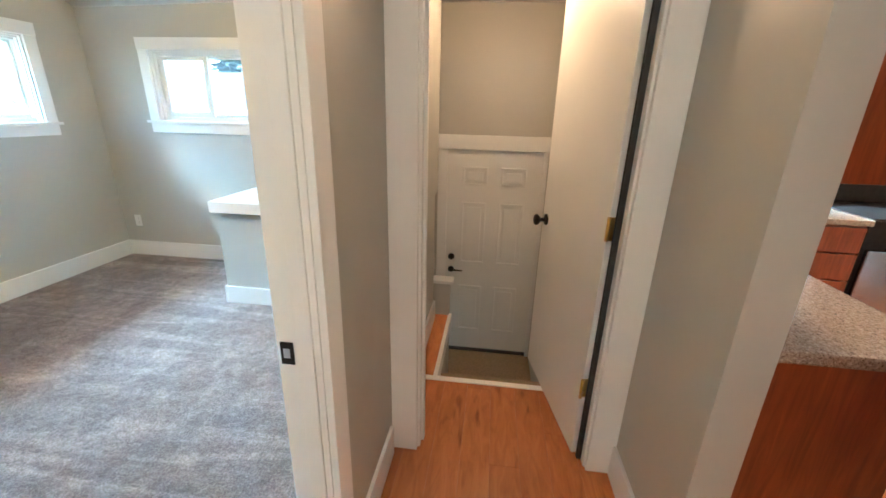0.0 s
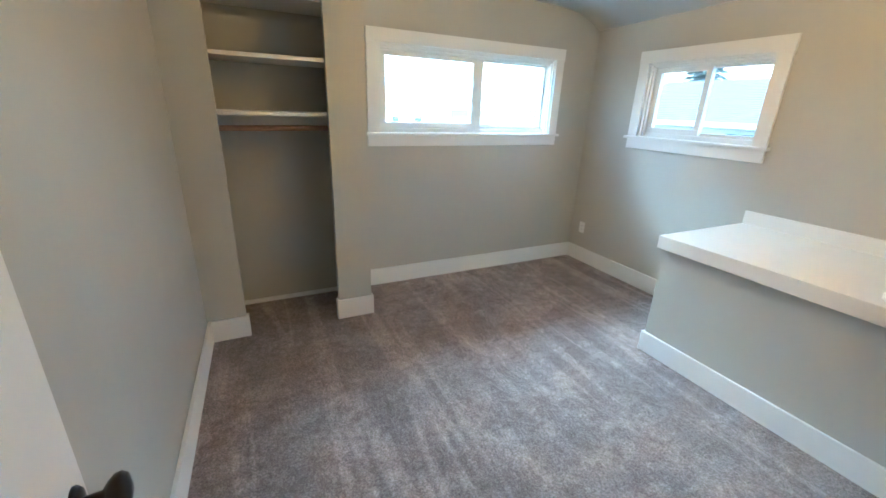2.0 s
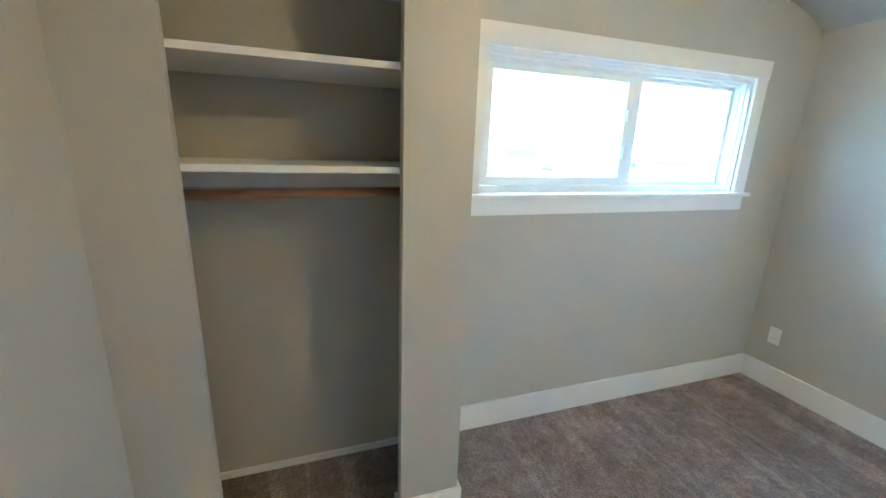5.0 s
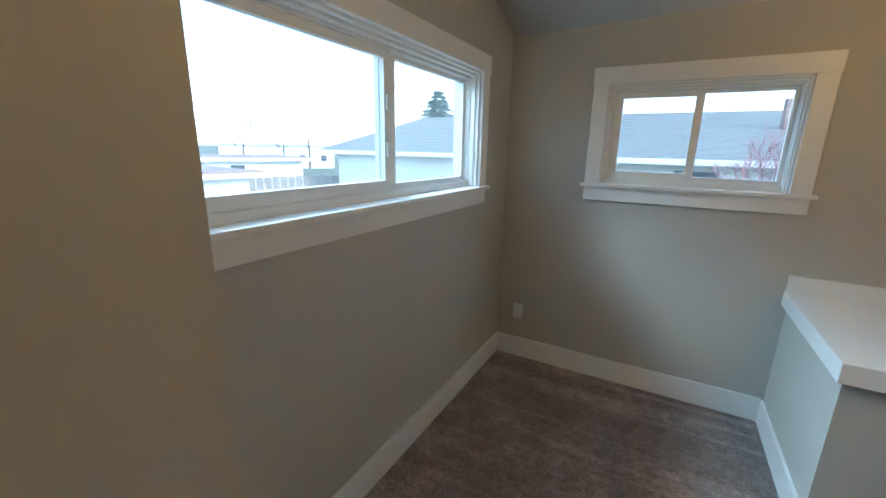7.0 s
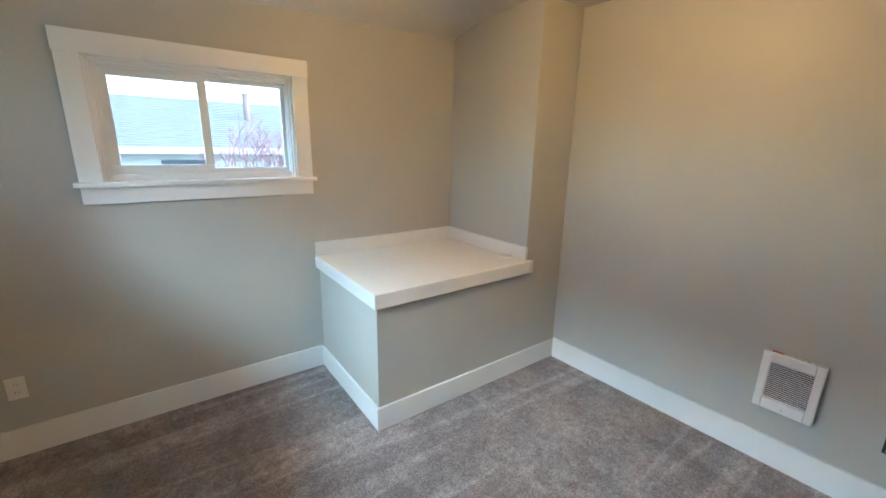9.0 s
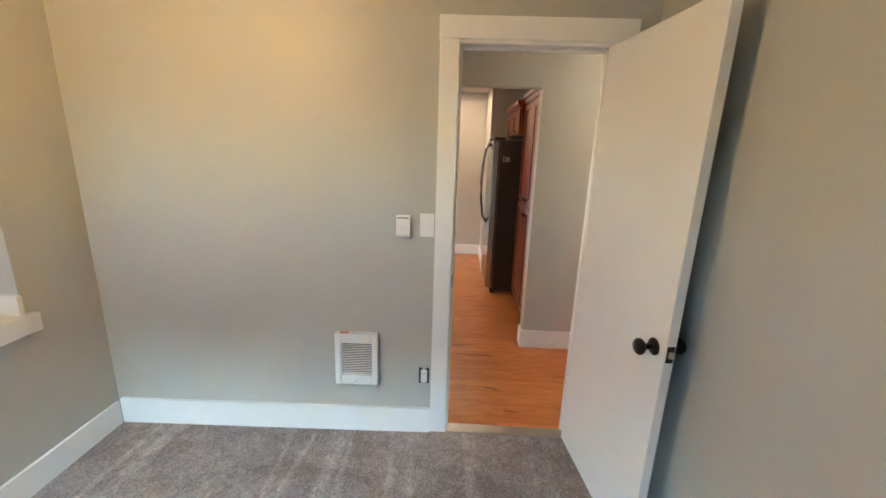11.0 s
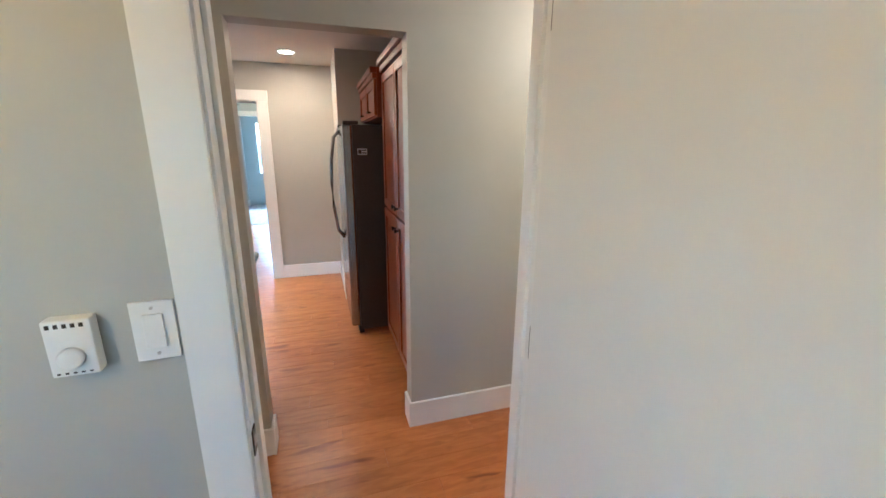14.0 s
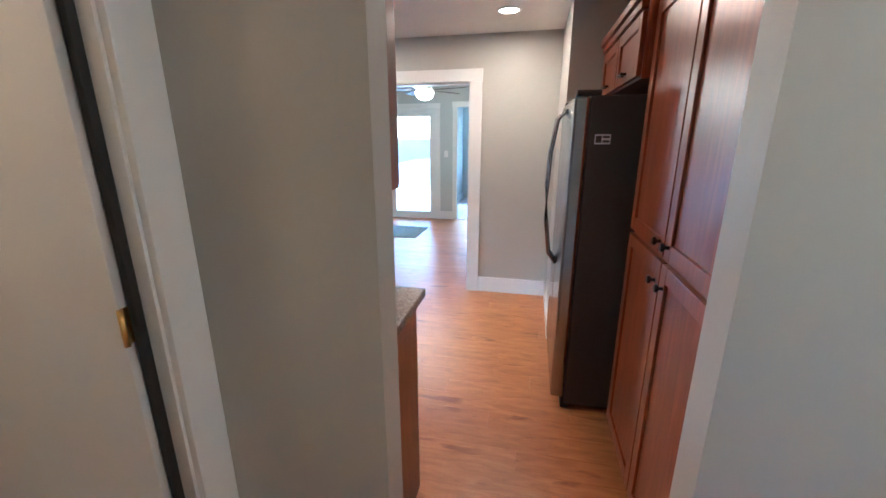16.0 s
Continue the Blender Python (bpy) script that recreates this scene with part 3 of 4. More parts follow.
# ---- boxed ledge over the stairs ----
ledge = new("boxed_ledge")
ledge.matrix_world = pose(2.65, 0.42, 0)
tagged(ledge, "greige boxed-in stair bulkhead with a thick white ledge top", "built-in ledge")
part("body", boxes((2.645, EX, 0.42, 1.518, 0.0, 0.727)), GREIGE, ledge)
part("top", boxes((2.608, EX, 0.422, 1.545, 0.727, 0.808, 0.004), (2.608, 2.643, 0.385, 0.422, 0.727, 0.808)), WHITE, ledge, "thick white painted slab top")
part("upstand", boxes((EX - 0.022, EX, 0.442, 1.540, 0.808, 0.898, 0.003)), WHITE, ledge)
part("upstand", boxes((2.632, EX, 0.42, 0.442, 0.808, 0.898, 0.003)), WHITE, ledge)
part("baseboard", boxes((2.645 - T, EX, 1.518, 1.518 + T, 0.0, BASEH - 0.012, 0.003)), WHITE, ledge)
part("baseboard", boxes((2.645 - T, 2.645, slope_y(2.63) + T + 0.002, 1.518, 0.0, BASEH - 0.012, 0.003)), WHITE, ledge)
disc = thing("smoke_alarm_base", (2.72, 0.525, 0.808), "stacked round white plastic alarm base on the ledge", "alarm base")
lpart("lower_disc", turned([(0.05, 0), (0.054, 0.004), (0.054, 0.010), (0.046, 0.013)]), PLASTIC, disc)
lpart("upper_disc", turned([(0.047, 0.013), (0.052, 0.017), (0.052, 0.024), (0.044, 0.030), (0.02, 0.031)], pose(0.008, 0.004, 0)), PLASTIC, disc)

# ---- bedroom door and its casing ----
dcs = new("door_frame")
dcs.matrix_world = pose(0.5, 0, 0)
tagged(dcs, "white flat door casing and jamb of the bedroom doorway", "door frame", kind="structure")
part("casing", boxes((0.8100, 0.8980, 0.0, 0.012, 0.0, 2.035, 0.003)), WHITE, dcs)
part("casing", boxes((0.0370, 0.1270, 0.0, 0.012, 0.0, 2.035, 0.003)), WHITE, dcs)
part("head_casing", boxes((0.0330, 0.9020, 0.0, 0.014, 2.035, 2.13, 0.003)), WHITE, dcs)
part("jamb", boxes((0.8050, 0.8300, -0.10, 0.0, 0.0, 2.05), (0.7950, 0.8050, -0.085, -0.045, 0.0, 2.02, 0.002)), WHITE, dcs)
part("jamb", boxes((0.1070, 0.1320, -0.10, 0.0, 0.0, 2.05), (0.1320, 0.1440, -0.085, -0.045, 0.0, 2.02, 0.002)), WHITE, dcs)
part("head_jamb", boxes((0.1320, 0.8050, -0.10, 0.0, 2.02, 2.05), (0.1320, 0.8050, -0.085, -0.045, 2.008, 2.02, 0.002)), WHITE, dcs)
part("casing", boxes((0.8100, 0.8980, -0.12, -0.10, 0.0, 2.035, 0.003)), WHITE, dcs)
part("casing", boxes((0.0370, 0.1270, -0.12, -0.10, 0.0, 2.035, 0.003)), WHITE, dcs)
part("head_casing", boxes((0.0330, 0.9020, -0.122, -0.10, 2.035, 2.13, 0.003)), WHITE, dcs)
strike = part("strike_plate", boxes((0.8018, 0.8050, -0.034, -0.001, 0.868, 0.928, 0.001)), BLACK, dcs, "black strike plate")
part("latch_hole", boxes((0.8005, 0.8018, -0.025, -0.009, 0.886, 0.911)), NICKEL, strike)
part("threshold", boxes((0.1320, 0.8050, -0.06, 0.012, 0.0, 0.009, 0.003)), NICKEL, dcs, "worn metal carpet strip")


def knob_set(parent, x, y, z, side):
    rose = lpart("rosette", turned([(0.0, 0), (0.031, 0), (0.031, 0.004), (0.026, 0.009), (0.012, 0.011)], pose(x, y, z, -90 * side, 0, 0)), BLACK, parent, "oval black rosette")
    ob = solid("knob", turned([(0.011, 0.008), (0.011, 0.034), (0.02, 0.040), (0.029, 0.050), (0.030, 0.058), (0.024, 0.066), (0.008, 0.070)], pose(x, y, z, -90 * side, 0, 0)), BLACK)
    ob.parent = rose
    return rose


def slab_door(name, hinge, turn, width, height, label, knob_z, hinge_zs, z0=0.012, brass=True, knobs=True):
    """A flush slab: local x from the hinge to the free edge, y its thickness."""
    d = thing(name, (*hinge, 0.0), label, "door", turn=turn)
    d["kind"] = "structure"
    lpart("slab", boxes((0, width, -0.0175, 0.0175, z0, height), bevel=0.002), DOORWHITE, d)
    if knobs:
        knob_set(d, width - 0.062, 0.0175, knob_z, 1)
        knob_set(d, width - 0.062, -0.0175, knob_z, -1)
    plate = lpart("latch_plate", boxes((width, width + 0.0015, -0.013, 0.013, knob_z - 0.03, knob_z + 0.03)), BLACK, d)
    bolt = solid("latch", boxes((width, width + 0.011, -0.007, 0.007, knob_z - 0.011, knob_z + 0.011), bevel=0.003), NICKEL)
    bolt.parent = plate
    for hz in hinge_zs:
        h = lpart("hinge", tube([(-0.006, 0.02, hz - 0.045), (-0.006, 0.02, hz + 0.045)], 0.007, 10), BRASS if brass else BLACK, d)
        leaf = solid("hinge_leaf", boxes((-0.003, -0.0005, -0.016, 0.02, hz - 0.045, hz + 0.045)), BRASS if brass else BLACK)
        leaf.parent = h
    return d


slab_door("door_1", (0.139, 0.012), 96.5, 0.70, 2.012, "white flush bedroom door standing open with black knobs", 0.915, (0.25, 1.05, 1.8), brass=False)

# ---- wall fittings of the bedroom ----
heater = thing("wall_heater", (1.298, 0.0143, 0.452), "small white louvred electric wall heater", "heater", turn=1.7)
lpart("housing", boxes((-0.115, -0.082, 0, 0.035, -0.15, 0.15, 0.006), (0.082, 0.115, 0, 0.035, -0.15, 0.15, 0.006), (-0.082, 0.082, 0, 0.035, -0.15, -0.095, 0.006), (-0.082, 0.082, 0, 0.035, 0.098, 0.15, 0.006)), PLASTIC, heater)
lpart("element_box", boxes((-0.083, 0.083, 0.0, 0.006, -0.096, 0.099)), DARK, heater)
for k in range(19):
    lpart("louvre", boxes((-0.0825, 0.0825, -0.006, 0.006, -0.0016, 0.0016), m=pose(0, 0.026, -0.089 + k * 0.0101, 22, 0, 0)), PLASTIC, heater)
lpart("warning_label", boxes((0.04, 0.085, 0.012, 0.03, 0.1502, 0.1508)), REDPLASTIC, heater, "red warning label on top")
for k in range(5):
    lpart("print_bar", boxes((0.026 - k * 0.024, 0.016 - k * 0.024, 0.018, 0.022, 0.1502, 0.1506)), CHARCOAL, heater)
lpart("screw", turned([(0.004, 0), (0.004, 0.002)], pose(0, 0.0352, -0.128, -90, 0, 0)), NICKEL, heater)

stat = thing("thermostat", (1.055, 0.0071, 1.185), "small white dial thermostat with vent slots", "thermostat", turn=1.7)
lpart("body", boxes((-0.034, 0.034, 0, 0.028, -0.052, 0.052, 0.004)), PLASTIC, stat)
lpart("dial", turned([(0.019, 0), (0.019, 0.008), (0.016, 0.011)], pose(0.0, 0.028, -0.016, -90, 0, 0)), PLASTIC, stat)
# The slots are thin dark bars on the face, their inner shade painted.
for k in range(5):
    lpart("vent_slot", boxes((-0.0245 + k * 0.0115, -0.0185 + k * 0.0115, 0.0275, 0.0285, 0.038, 0.0455)), DARK, stat)
    lpart("vent_slot", boxes((-0.0245 + k * 0.0115, -0.0195 + k * 0.0115, 0.0275, 0.0285, -0.047, -0.044)), DARK, stat)

sw = thing("light_switch", (0.938, 0.0036, 1.190), "white rocker light switch with plate", "light switch", turn=1.7)
lpart("plate", boxes((-0.035, 0.035, 0, 0.006, -0.058, 0.058, 0.002)), PLASTIC, sw)
lpart("rocker", boxes((-0.0165, 0.0165, 0.006, 0.011, -0.033, 0.033, 0.002), m=pose(0, 0, 0, 3, 0, 0)), PLASTIC, sw)
for s in (-0.045, 0.045):
    lpart("screw", turned([(0.003, 0), (0.003, 0.0015)], pose(0, 0.006, s, -90, 0, 0)), NICKEL, sw)

out = thing("uncovered_outlet", (0.936, 0.0036, 0.352), "white duplex outlet in an uncovered black wall box", "outlet", turn=1.7)
lpart("wall_box", boxes((-0.028, 0.028, -0.002, 0.0015, -0.046, 0.046)), DARK, out)
lpart("receptacle", boxes((-0.017, 0.017, 0.001, 0.014, -0.034, 0.034, 0.003)), PLASTIC, out)
lpart("strap", boxes((-0.010, 0.010, 0.001, 0.004, -0.052, 0.052, 0.001)), NICKEL, out)
for zz in (-0.018, 0.018):
    lpart("socket_slot", boxes((-0.007, -0.005, 0.0138, 0.0146, zz - 0.004, zz + 0.004), (0.005, 0.007, 0.0138, 0.0146, zz - 0.004, zz + 0.004)), DARK, out)

oute = thing("wall_outlet", (EX, 3.017, 0.36), "white duplex outlet with plate", "outlet", turn=90)
lpart("plate", boxes((-0.035, 0.035, 0, 0.005, -0.057, 0.057, 0.002)), PLASTIC, oute)
for zz in (-0.02, 0.02):
    lpart("receptacle", boxes((-0.015, 0.015, 0.005, 0.007, zz - 0.013, zz + 0.013, 0.002)), PLASTIC, oute)
    lpart("socket_slot", boxes((-0.007, -0.005, 0.0068, 0.0076, zz - 0.004, zz + 0.004), (0.005, 0.007, 0.0068, 0.0076, zz - 0.004, zz + 0.004)), DARK, oute)

bl = thing("ceiling_light", (1.82, 1.20, CEILZ), "flush ceiling lamp with a warm glass bowl", "ceiling light")
lpart("canopy", turned([(0.09, -0.002), (0.09, -0.02), (0.06, -0.026)]), NICKEL, bl)
bl2 = thing("ceiling_light", (-0.95, -0.55, 2.36), "flush hall ceiling lamp", "ceiling light")
lpart("canopy", turned([(0.09, -0.002), (0.09, -0.02), (0.06, -0.026)]), NICKEL, bl2)
bl3 = thing("ceiling_light", (2.3, -0.5, 2.25), "flush stairwell ceiling lamp", "ceiling light")
lpart("canopy", turned([(0.09, -0.002), (0.09, -0.02), (0.06, -0.026)]), NICKEL, bl3)


# ---- stair landing ----
dst = new("stair_door_frame")
dst.matrix_world = pose(1.45, -0.58, 0)
tagged(dst, "white flat casing round the stair doorway", "door frame", kind="structure")
part("casing", boxes((1.428, 1.45, -0.212, -0.10, 0.0, 2.04, 0.003)), WHITE, dst)
part("casing", boxes((1.428, 1.45, -1.06, -0.953, 0.0, 2.04, 0.003)), WHITE, dst)
part("head_casing", boxes((1.428, 1.45, -1.06, -0.10, 2.04, 2.13, 0.003)), WHITE, dst)
part("jamb", boxes((1.45, 1.56, -0.222, -0.20, 0.0, 2.04), (1.49, 1.52, -0.234, -0.222, 0.0, 2.03, 0.002)), WHITE, dst)
part("jamb", boxes((1.45, 1.56, -0.965, -0.945, 0.0, 2.04), (1.545, 1.56, -0.945, -0.938, 0.0, 2.03, 0.002)), WHITE, dst)
# Near-black strip added where the hinge-side gap lies in shade.
part("hinge_gap_shade", boxes((1.488, 1.508, -0.945, -0.925, 0.0, 2.03, 0.002)), DARK, dst, "dark strip standing in for the hinge gap's shade")
slab_door("door_2", (1.513, -0.922), 11, 0.735, 2.02, "white flush stair door standing open on brass hinges", 0.92, (0.36, 1.06, 1.86))

noser = structure("trim_stair", boxes((1.935, 1.972, -0.93, -0.10, -0.03, 0.006, 0.004), (1.972, 2.74, -0.232, -0.205, -0.10, 0.006, 0.004)), WHITE, "white painted nosing round the stairwell edge", "trim")
stairs = new("stairs")
stairs.matrix_world = pose(2.4, -0.57, -0.79)
tagged(stairs, "short carpeted flight down to the outside door", "stairs", kind="structure")
for k in range(4):
    part("step", boxes((1.95, 2.0 + 0.22 * (k + 1), -0.93, -0.215, -0.79 - 0.0, -0.158 * (k + 1), 0.006)), STAIRCARPET, stairs)
part("landing", boxes((2.88, EX, -0.93, 0.30, -0.95, -0.788)), STAIRCARPET, stairs, "tan carpeted lower landing")
structure("wall_stairwell", boxes((1.945, 2.74, -0.215, -0.10, -0.95, -0.16), (2.72, 2.76, -0.215, 0.30, -0.79, 0.26), (1.945, 2.0, -0.93, -0.215, -0.95, -0.03)), GREIGE, "greige stairwell side under the landing ledge", "wall")
structure("trim_ledge_cap", boxes((2.70, 2.80, -0.235, 0.30, 0.26, 0.285, 0.003)), WHITE, "white cap on the low landing wall", "trim")

ext = new("outside_door_frame")
ext.matrix_world = pose(EX, -0.49, -0.79)
tagged(ext, "white flat casing round the outside door", "door frame", kind="structure")
part("casing", boxes((EX - 0.02, EX, -0.925, -0.905 + 0.012, -0.79, 1.165, 0.002)), WHITE, ext)
part("casing", boxes((EX - 0.02, EX, -0.087, -0.005, -0.79, 1.165, 0.003)), WHITE, ext)
part("head_casing", boxes((EX - 0.024, EX, -0.928, -0.0, 1.165, 1.285, 0.003)), WHITE, ext)
part("threshold", boxes((EX - 0.01, EX + 0.12, -0.905, -0.075, -0.795, -0.772, 0.003)), DARK, ext)
door = thing("door_3", (EX + 0.045, -0.49, -0.77), "white six-panel outside door with lever and deadbolt", "door", turn=90)
door["kind"] = "structure"
W2 = 0.41
lpart("slab", boxes((-W2, W2, -0.02, 0.022, 0.0, 1.93, 0.002)), DOORWHITE, door)
for sx in (-1, 1):
    for a, b in ((0.21, 0.68), (0.91, 1.48), (1.63, 1.79)):
        cx, e = sx * 0.165, 0.108
        lpart("panel", boxes((cx - e, cx + e, 0.022, 0.040, a, a + 0.018, 0.004), (cx - e, cx + e, 0.022, 0.040, b - 0.018, b, 0.004), (cx - e, cx - e + 0.018, 0.022, 0.040, a + 0.018, b - 0.018, 0.004),
                             (cx + e - 0.018, cx + e, 0.022, 0.040, a + 0.018, b - 0.018, 0.004), (cx - e + 0.04, cx + e - 0.04, 0.022, 0.034, a + 0.042, b - 0.042, 0.006)), DOORWHITE, door)
lpart("deadbolt", turned([(0.03, 0), (0.03, 0.008), (0.016, 0.012), (0.016, 0.024)], pose(0.35, 0.022, 0.96, -90, 0, 0)), BLACK, door)
rs = lpart("lever_rosette", turned([(0.028, 0), (0.028, 0.008), (0.012, 0.012), (0.012, 0.03)], pose(0.35, 0.022, 0.835, -90, 0, 0)), BLACK, door)
lv = solid("lever", tube([(0.35, 0.05, 0.835), (0.30, 0.055, 0.835), (0.24, 0.052, 0.832)], [0.010, 0.009, 0.006], 8), BLACK)
lv.parent = rs
for hz in (0.2, 0.95, 1.72):
    lpart("hinge", tube([(-W2 - 0.004, 0.026, hz - 0.05), (-W2 - 0.004, 0.026, hz + 0.05)], 0.008, 8), NICKEL, door)

# ---- kitchen ----
def knob_small(parent, x, y, z, m=None):
    prof = [(0.007, 0), (0.006, 0.012), (0.014, 0.016), (0.015, 0.022), (0.010, 0.027)]
    ob = solid("knob", turned(prof, (m or Matrix()) @ pose(x, y, z, 90, 0, 0), 14), BLACK)
    ob.parent = parent
    return ob


def shaker(parent, name, x0, x1, z0, z1, y=0.0, rail=0.055, knob=None, bar=False):
    """A framed door on a cabinet front, facing local -y."""
    d = lpart(name, boxes((x0, x0 + rail, y - 0.02, y, z0, z1), (x1 - rail, x1, y - 0.02, y, z0, z1), (x0 + rail, x1 - rail, y - 0.02, y, z0, z0 + rail), (x0 + rail, x1 - rail, y - 0.02, y, z1 - rail, z1), bevel=0.003), CHERRY, parent)
    p = solid("panel", boxes((x0 + rail - 0.002, x1 - rail + 0.002, y - 0.010, y - 0.001, z0 + rail - 0.002, z1 - rail + 0.002)), CHERRY)
    p.parent = d
    if knob and bar:
        h = solid("handle", boxes((knob[0] - 0.045, knob[0] + 0.045, y - 0.046, y - 0.036, knob[1] - 0.006, knob[1] + 0.006, 0.003), (knob[0] - 0.038, knob[0] - 0.03, y - 0.038, y - 0.018, knob[1] - 0.005, knob[1] + 0.005), (knob[0] + 0.03, knob[0] + 0.038, y - 0.038, y - 0.018, knob[1] - 0.005, knob[1] + 0.005)), BLACK)
        h.parent = d
    elif knob:
        knob_small(d, knob[0], y - 0.02, knob[1])
    return d


# tall pantry, doors facing east
pantry = thing("pantry_cabinet", (0.15, -1.65, 0.0), "tall cherry-stained pantry cabinet with framed doors", "cabinet", turn=90)
lpart("body", boxes((-0.475, 0.475, 0.0, 0.58, 0.10, 2.04, 0.003)), CHERRY, pantry)
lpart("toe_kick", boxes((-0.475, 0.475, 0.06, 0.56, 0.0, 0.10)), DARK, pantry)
lpart("crown", boxes((-0.475, 0.475, -0.03, 0.0, 2.0, 2.04, 0.006), (-0.475, 0.475, -0.05, -0.0, 2.04, 2.08, 0.008)), CHERRY, pantry)
for a, b, k in ((-0.47, -0.004, -0.045), (0.004, 0.47, 0.045)):
    shaker(pantry, "upper_door", a, b, 1.095, 1.985, knob=(k, 1.14))
    shaker(pantry, "lower_door", a, b, 0.115, 1.075, knob=(k, 1.0))

over = thing("over_fridge_cabinet", (0.20, -2.595, 1.712), "cherry-stained cabinet above the fridge", "cabinet", turn=90)
lpart("body", boxes((-0.465, 0.465, 0.0, 0.60, 0.0, 0.328, 0.003)), CHERRY, over)
lpart("crown", boxes((-0.465, 0.465, -0.03, 0.0, 0.255, 0.29, 0.006), (-0.465, 0.465, -0.045, 0.0, 0.29, 0.328, 0.006)), CHERRY, over)
for a, b, k in ((-0.46, -0.004, -0.23), (0.004, 0.46, 0.23)):
    shaker(over, "door", a, b, 0.01, 0.25, knob=(k, 0.045), bar=True)

fridge = thing("fridge", (0.440, -2.675, 0.0), "stainless side-by-side fridge with charcoal sides", "fridge", turn=90)
lpart("body", boxes((-0.40, 0.395, 0.075, 0.76, 0.03, 1.665, 0.008)), CHARCOAL, fridge)
lpart("kick_grille", boxes((-0.39, 0.385, 0.06, 0.10, 0.0, 0.06)), DARK, fridge)
for a, b, hx in ((-0.40, -0.045, -0.075), (-0.037, 0.395, -0.005)):
    dr = lpart("door", boxes((a, b, 0.0, 0.07, 0.07, 1.665, 0.014)), STEEL, fridge, "brushed steel door")
    h = solid("handle", tube([(hx, 0.0, 0.74), (hx, -0.045, 0.80), (hx, -0.072, 1.0), (hx, -0.08, 1.2), (hx, -0.072, 1.4), (hx, -0.045, 1.58), (hx, 0.0, 1.63)], 0.013, 10), STEEL)
    h.parent = dr
for a in (-0.36, 0.355):
    lpart("hinge_cover", boxes((a - 0.035, a + 0.035, 0.01, 0.12, 1.666, 1.692, 0.008)), CHARCOAL, fridge)
tag = lpart("rating_sticker", boxes((0.395, 0.3965, 0.105, 0.175, 1.45, 1.495)), PLASTIC, fridge, "small pale rating sticker with unreadable print")
for a, b, c, d in ((0.110, 0.135, 1.457, 1.488), (0.140, 0.170, 1.478, 1.488), (0.140, 0.170, 1.458, 1.468)):
    ob = solid("print_bar", boxes((0.3965, 0.3970, a, b, c, d)), CHARCOAL)
    ob.parent = tag

# base run under the passage wall
pen = thing("base_cabinet", (1.40, -1.39, 0.0), "cherry-stained base cabinet with a plain end panel", "cabinet")
lpart("body", boxes((-0.365, 0.90, -0.20, 0.21, 0.10, 0.872, 0.003)), CHERRY, pen)
lpart("end_panel", boxes((-0.385, -0.365, -0.215, 0.215, 0.0, 0.872, 0.002)), CHERRY, pen)
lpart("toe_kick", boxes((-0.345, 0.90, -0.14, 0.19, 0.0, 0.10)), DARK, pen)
for a in (-0.33, 0.09, 0.5):
    shaker(pen, "door", a, a + 0.395, 0.12, 0.85, -0.20, knob=(a + 0.35, 0.78))
top = thing("granite_worktop", (1.6, -1.4, 0.872), "speckled tan and brown granite worktop with rounded edge", "worktop")
lpart("slab", boxes((-0.605, 0.72, -0.275, 0.228, 0.0, 0.038, 0.008)), GRANITE, top)
upk = thing("wall_cabinet", (1.512, -1.36, 1.318), "cherry-stained wall cabinet hung over the worktop", "cabinet")
lpart("body", boxes((-0.468, 0.468, -0.17, 0.188, 0.0, 0.76, 0.003)), CHERRY, upk)
for a, b, k in ((-0.464, -0.003, -0.05), (0.003, 0.464, 0.05)):
    shaker(upk, "door", a, b, 0.01, 0.75, -0.17, knob=(k, 0.06))

drawers = thing("drawer_cabinet", (2.65, -2.43, 0.0), "cherry-stained four-drawer base cabinet", "cabinet", turn=-90)
lpart("body", boxes((-0.30, 0.30, 0.0, 0.60, 0.10, 0.872, 0.003)), CHERRY, drawers)
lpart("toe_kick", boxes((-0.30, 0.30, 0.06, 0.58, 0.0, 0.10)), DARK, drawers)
for k, (a, b) in enumerate(((0.70, 0.86), (0.52, 0.69), (0.33, 0.51), (0.12, 0.32))):
    dw = lpart("drawer_front", boxes((-0.29, 0.29, -0.02, 0.0, a, b, 0.004)), CHERRY, drawers)
    knob_small(dw, 0, -0.02, (a + b) / 2)
top2 = thing("grey_worktop", (2.93, -2.43, 0.872), "grey speckled worktop beside the range", "worktop")
lpart("slab", boxes((-0.31, 0.65, -0.31, 0.33, 0.0, 0.036, 0.006)), GRANITE, top2)
stove = thing("range", (2.66, -3.12, 0.0), "black kitchen range with a pale oven door", "range", turn=-90)
lpart("body", boxes((-0.375, 0.375, 0.0, 0.62, 0.02, 0.90, 0.006)), BLACK, stove)
lpart("oven_door", boxes((-0.35, 0.35, -0.03, 0.0, 0.2, 0.72, 0.008)), STEEL, stove)
lpart("cooktop", boxes((-0.378, 0.378, -0.01, 0.62, 0.90, 0.915, 0.004)), BLACK, stove)
lpart("control_panel", boxes((-0.378, 0.378, 0.54, 0.62, 0.915, 1.05, 0.01)), BLACK, stove)
lpart("handle", tube([(-0.28, -0.055, 0.74), (0.28, -0.055, 0.74)], 0.011, 8), STEEL, stove)
upe = thing("wall_cabinet", (3.25, -2.43, 1.36), "cherry-stained wall cabinet over the drawers", "cabinet", turn=-90)
lpart("body", boxes((-0.30, 0.30, 0.0, 0.34, 0.0, 0.76, 0.003)), CHERRY, upe)
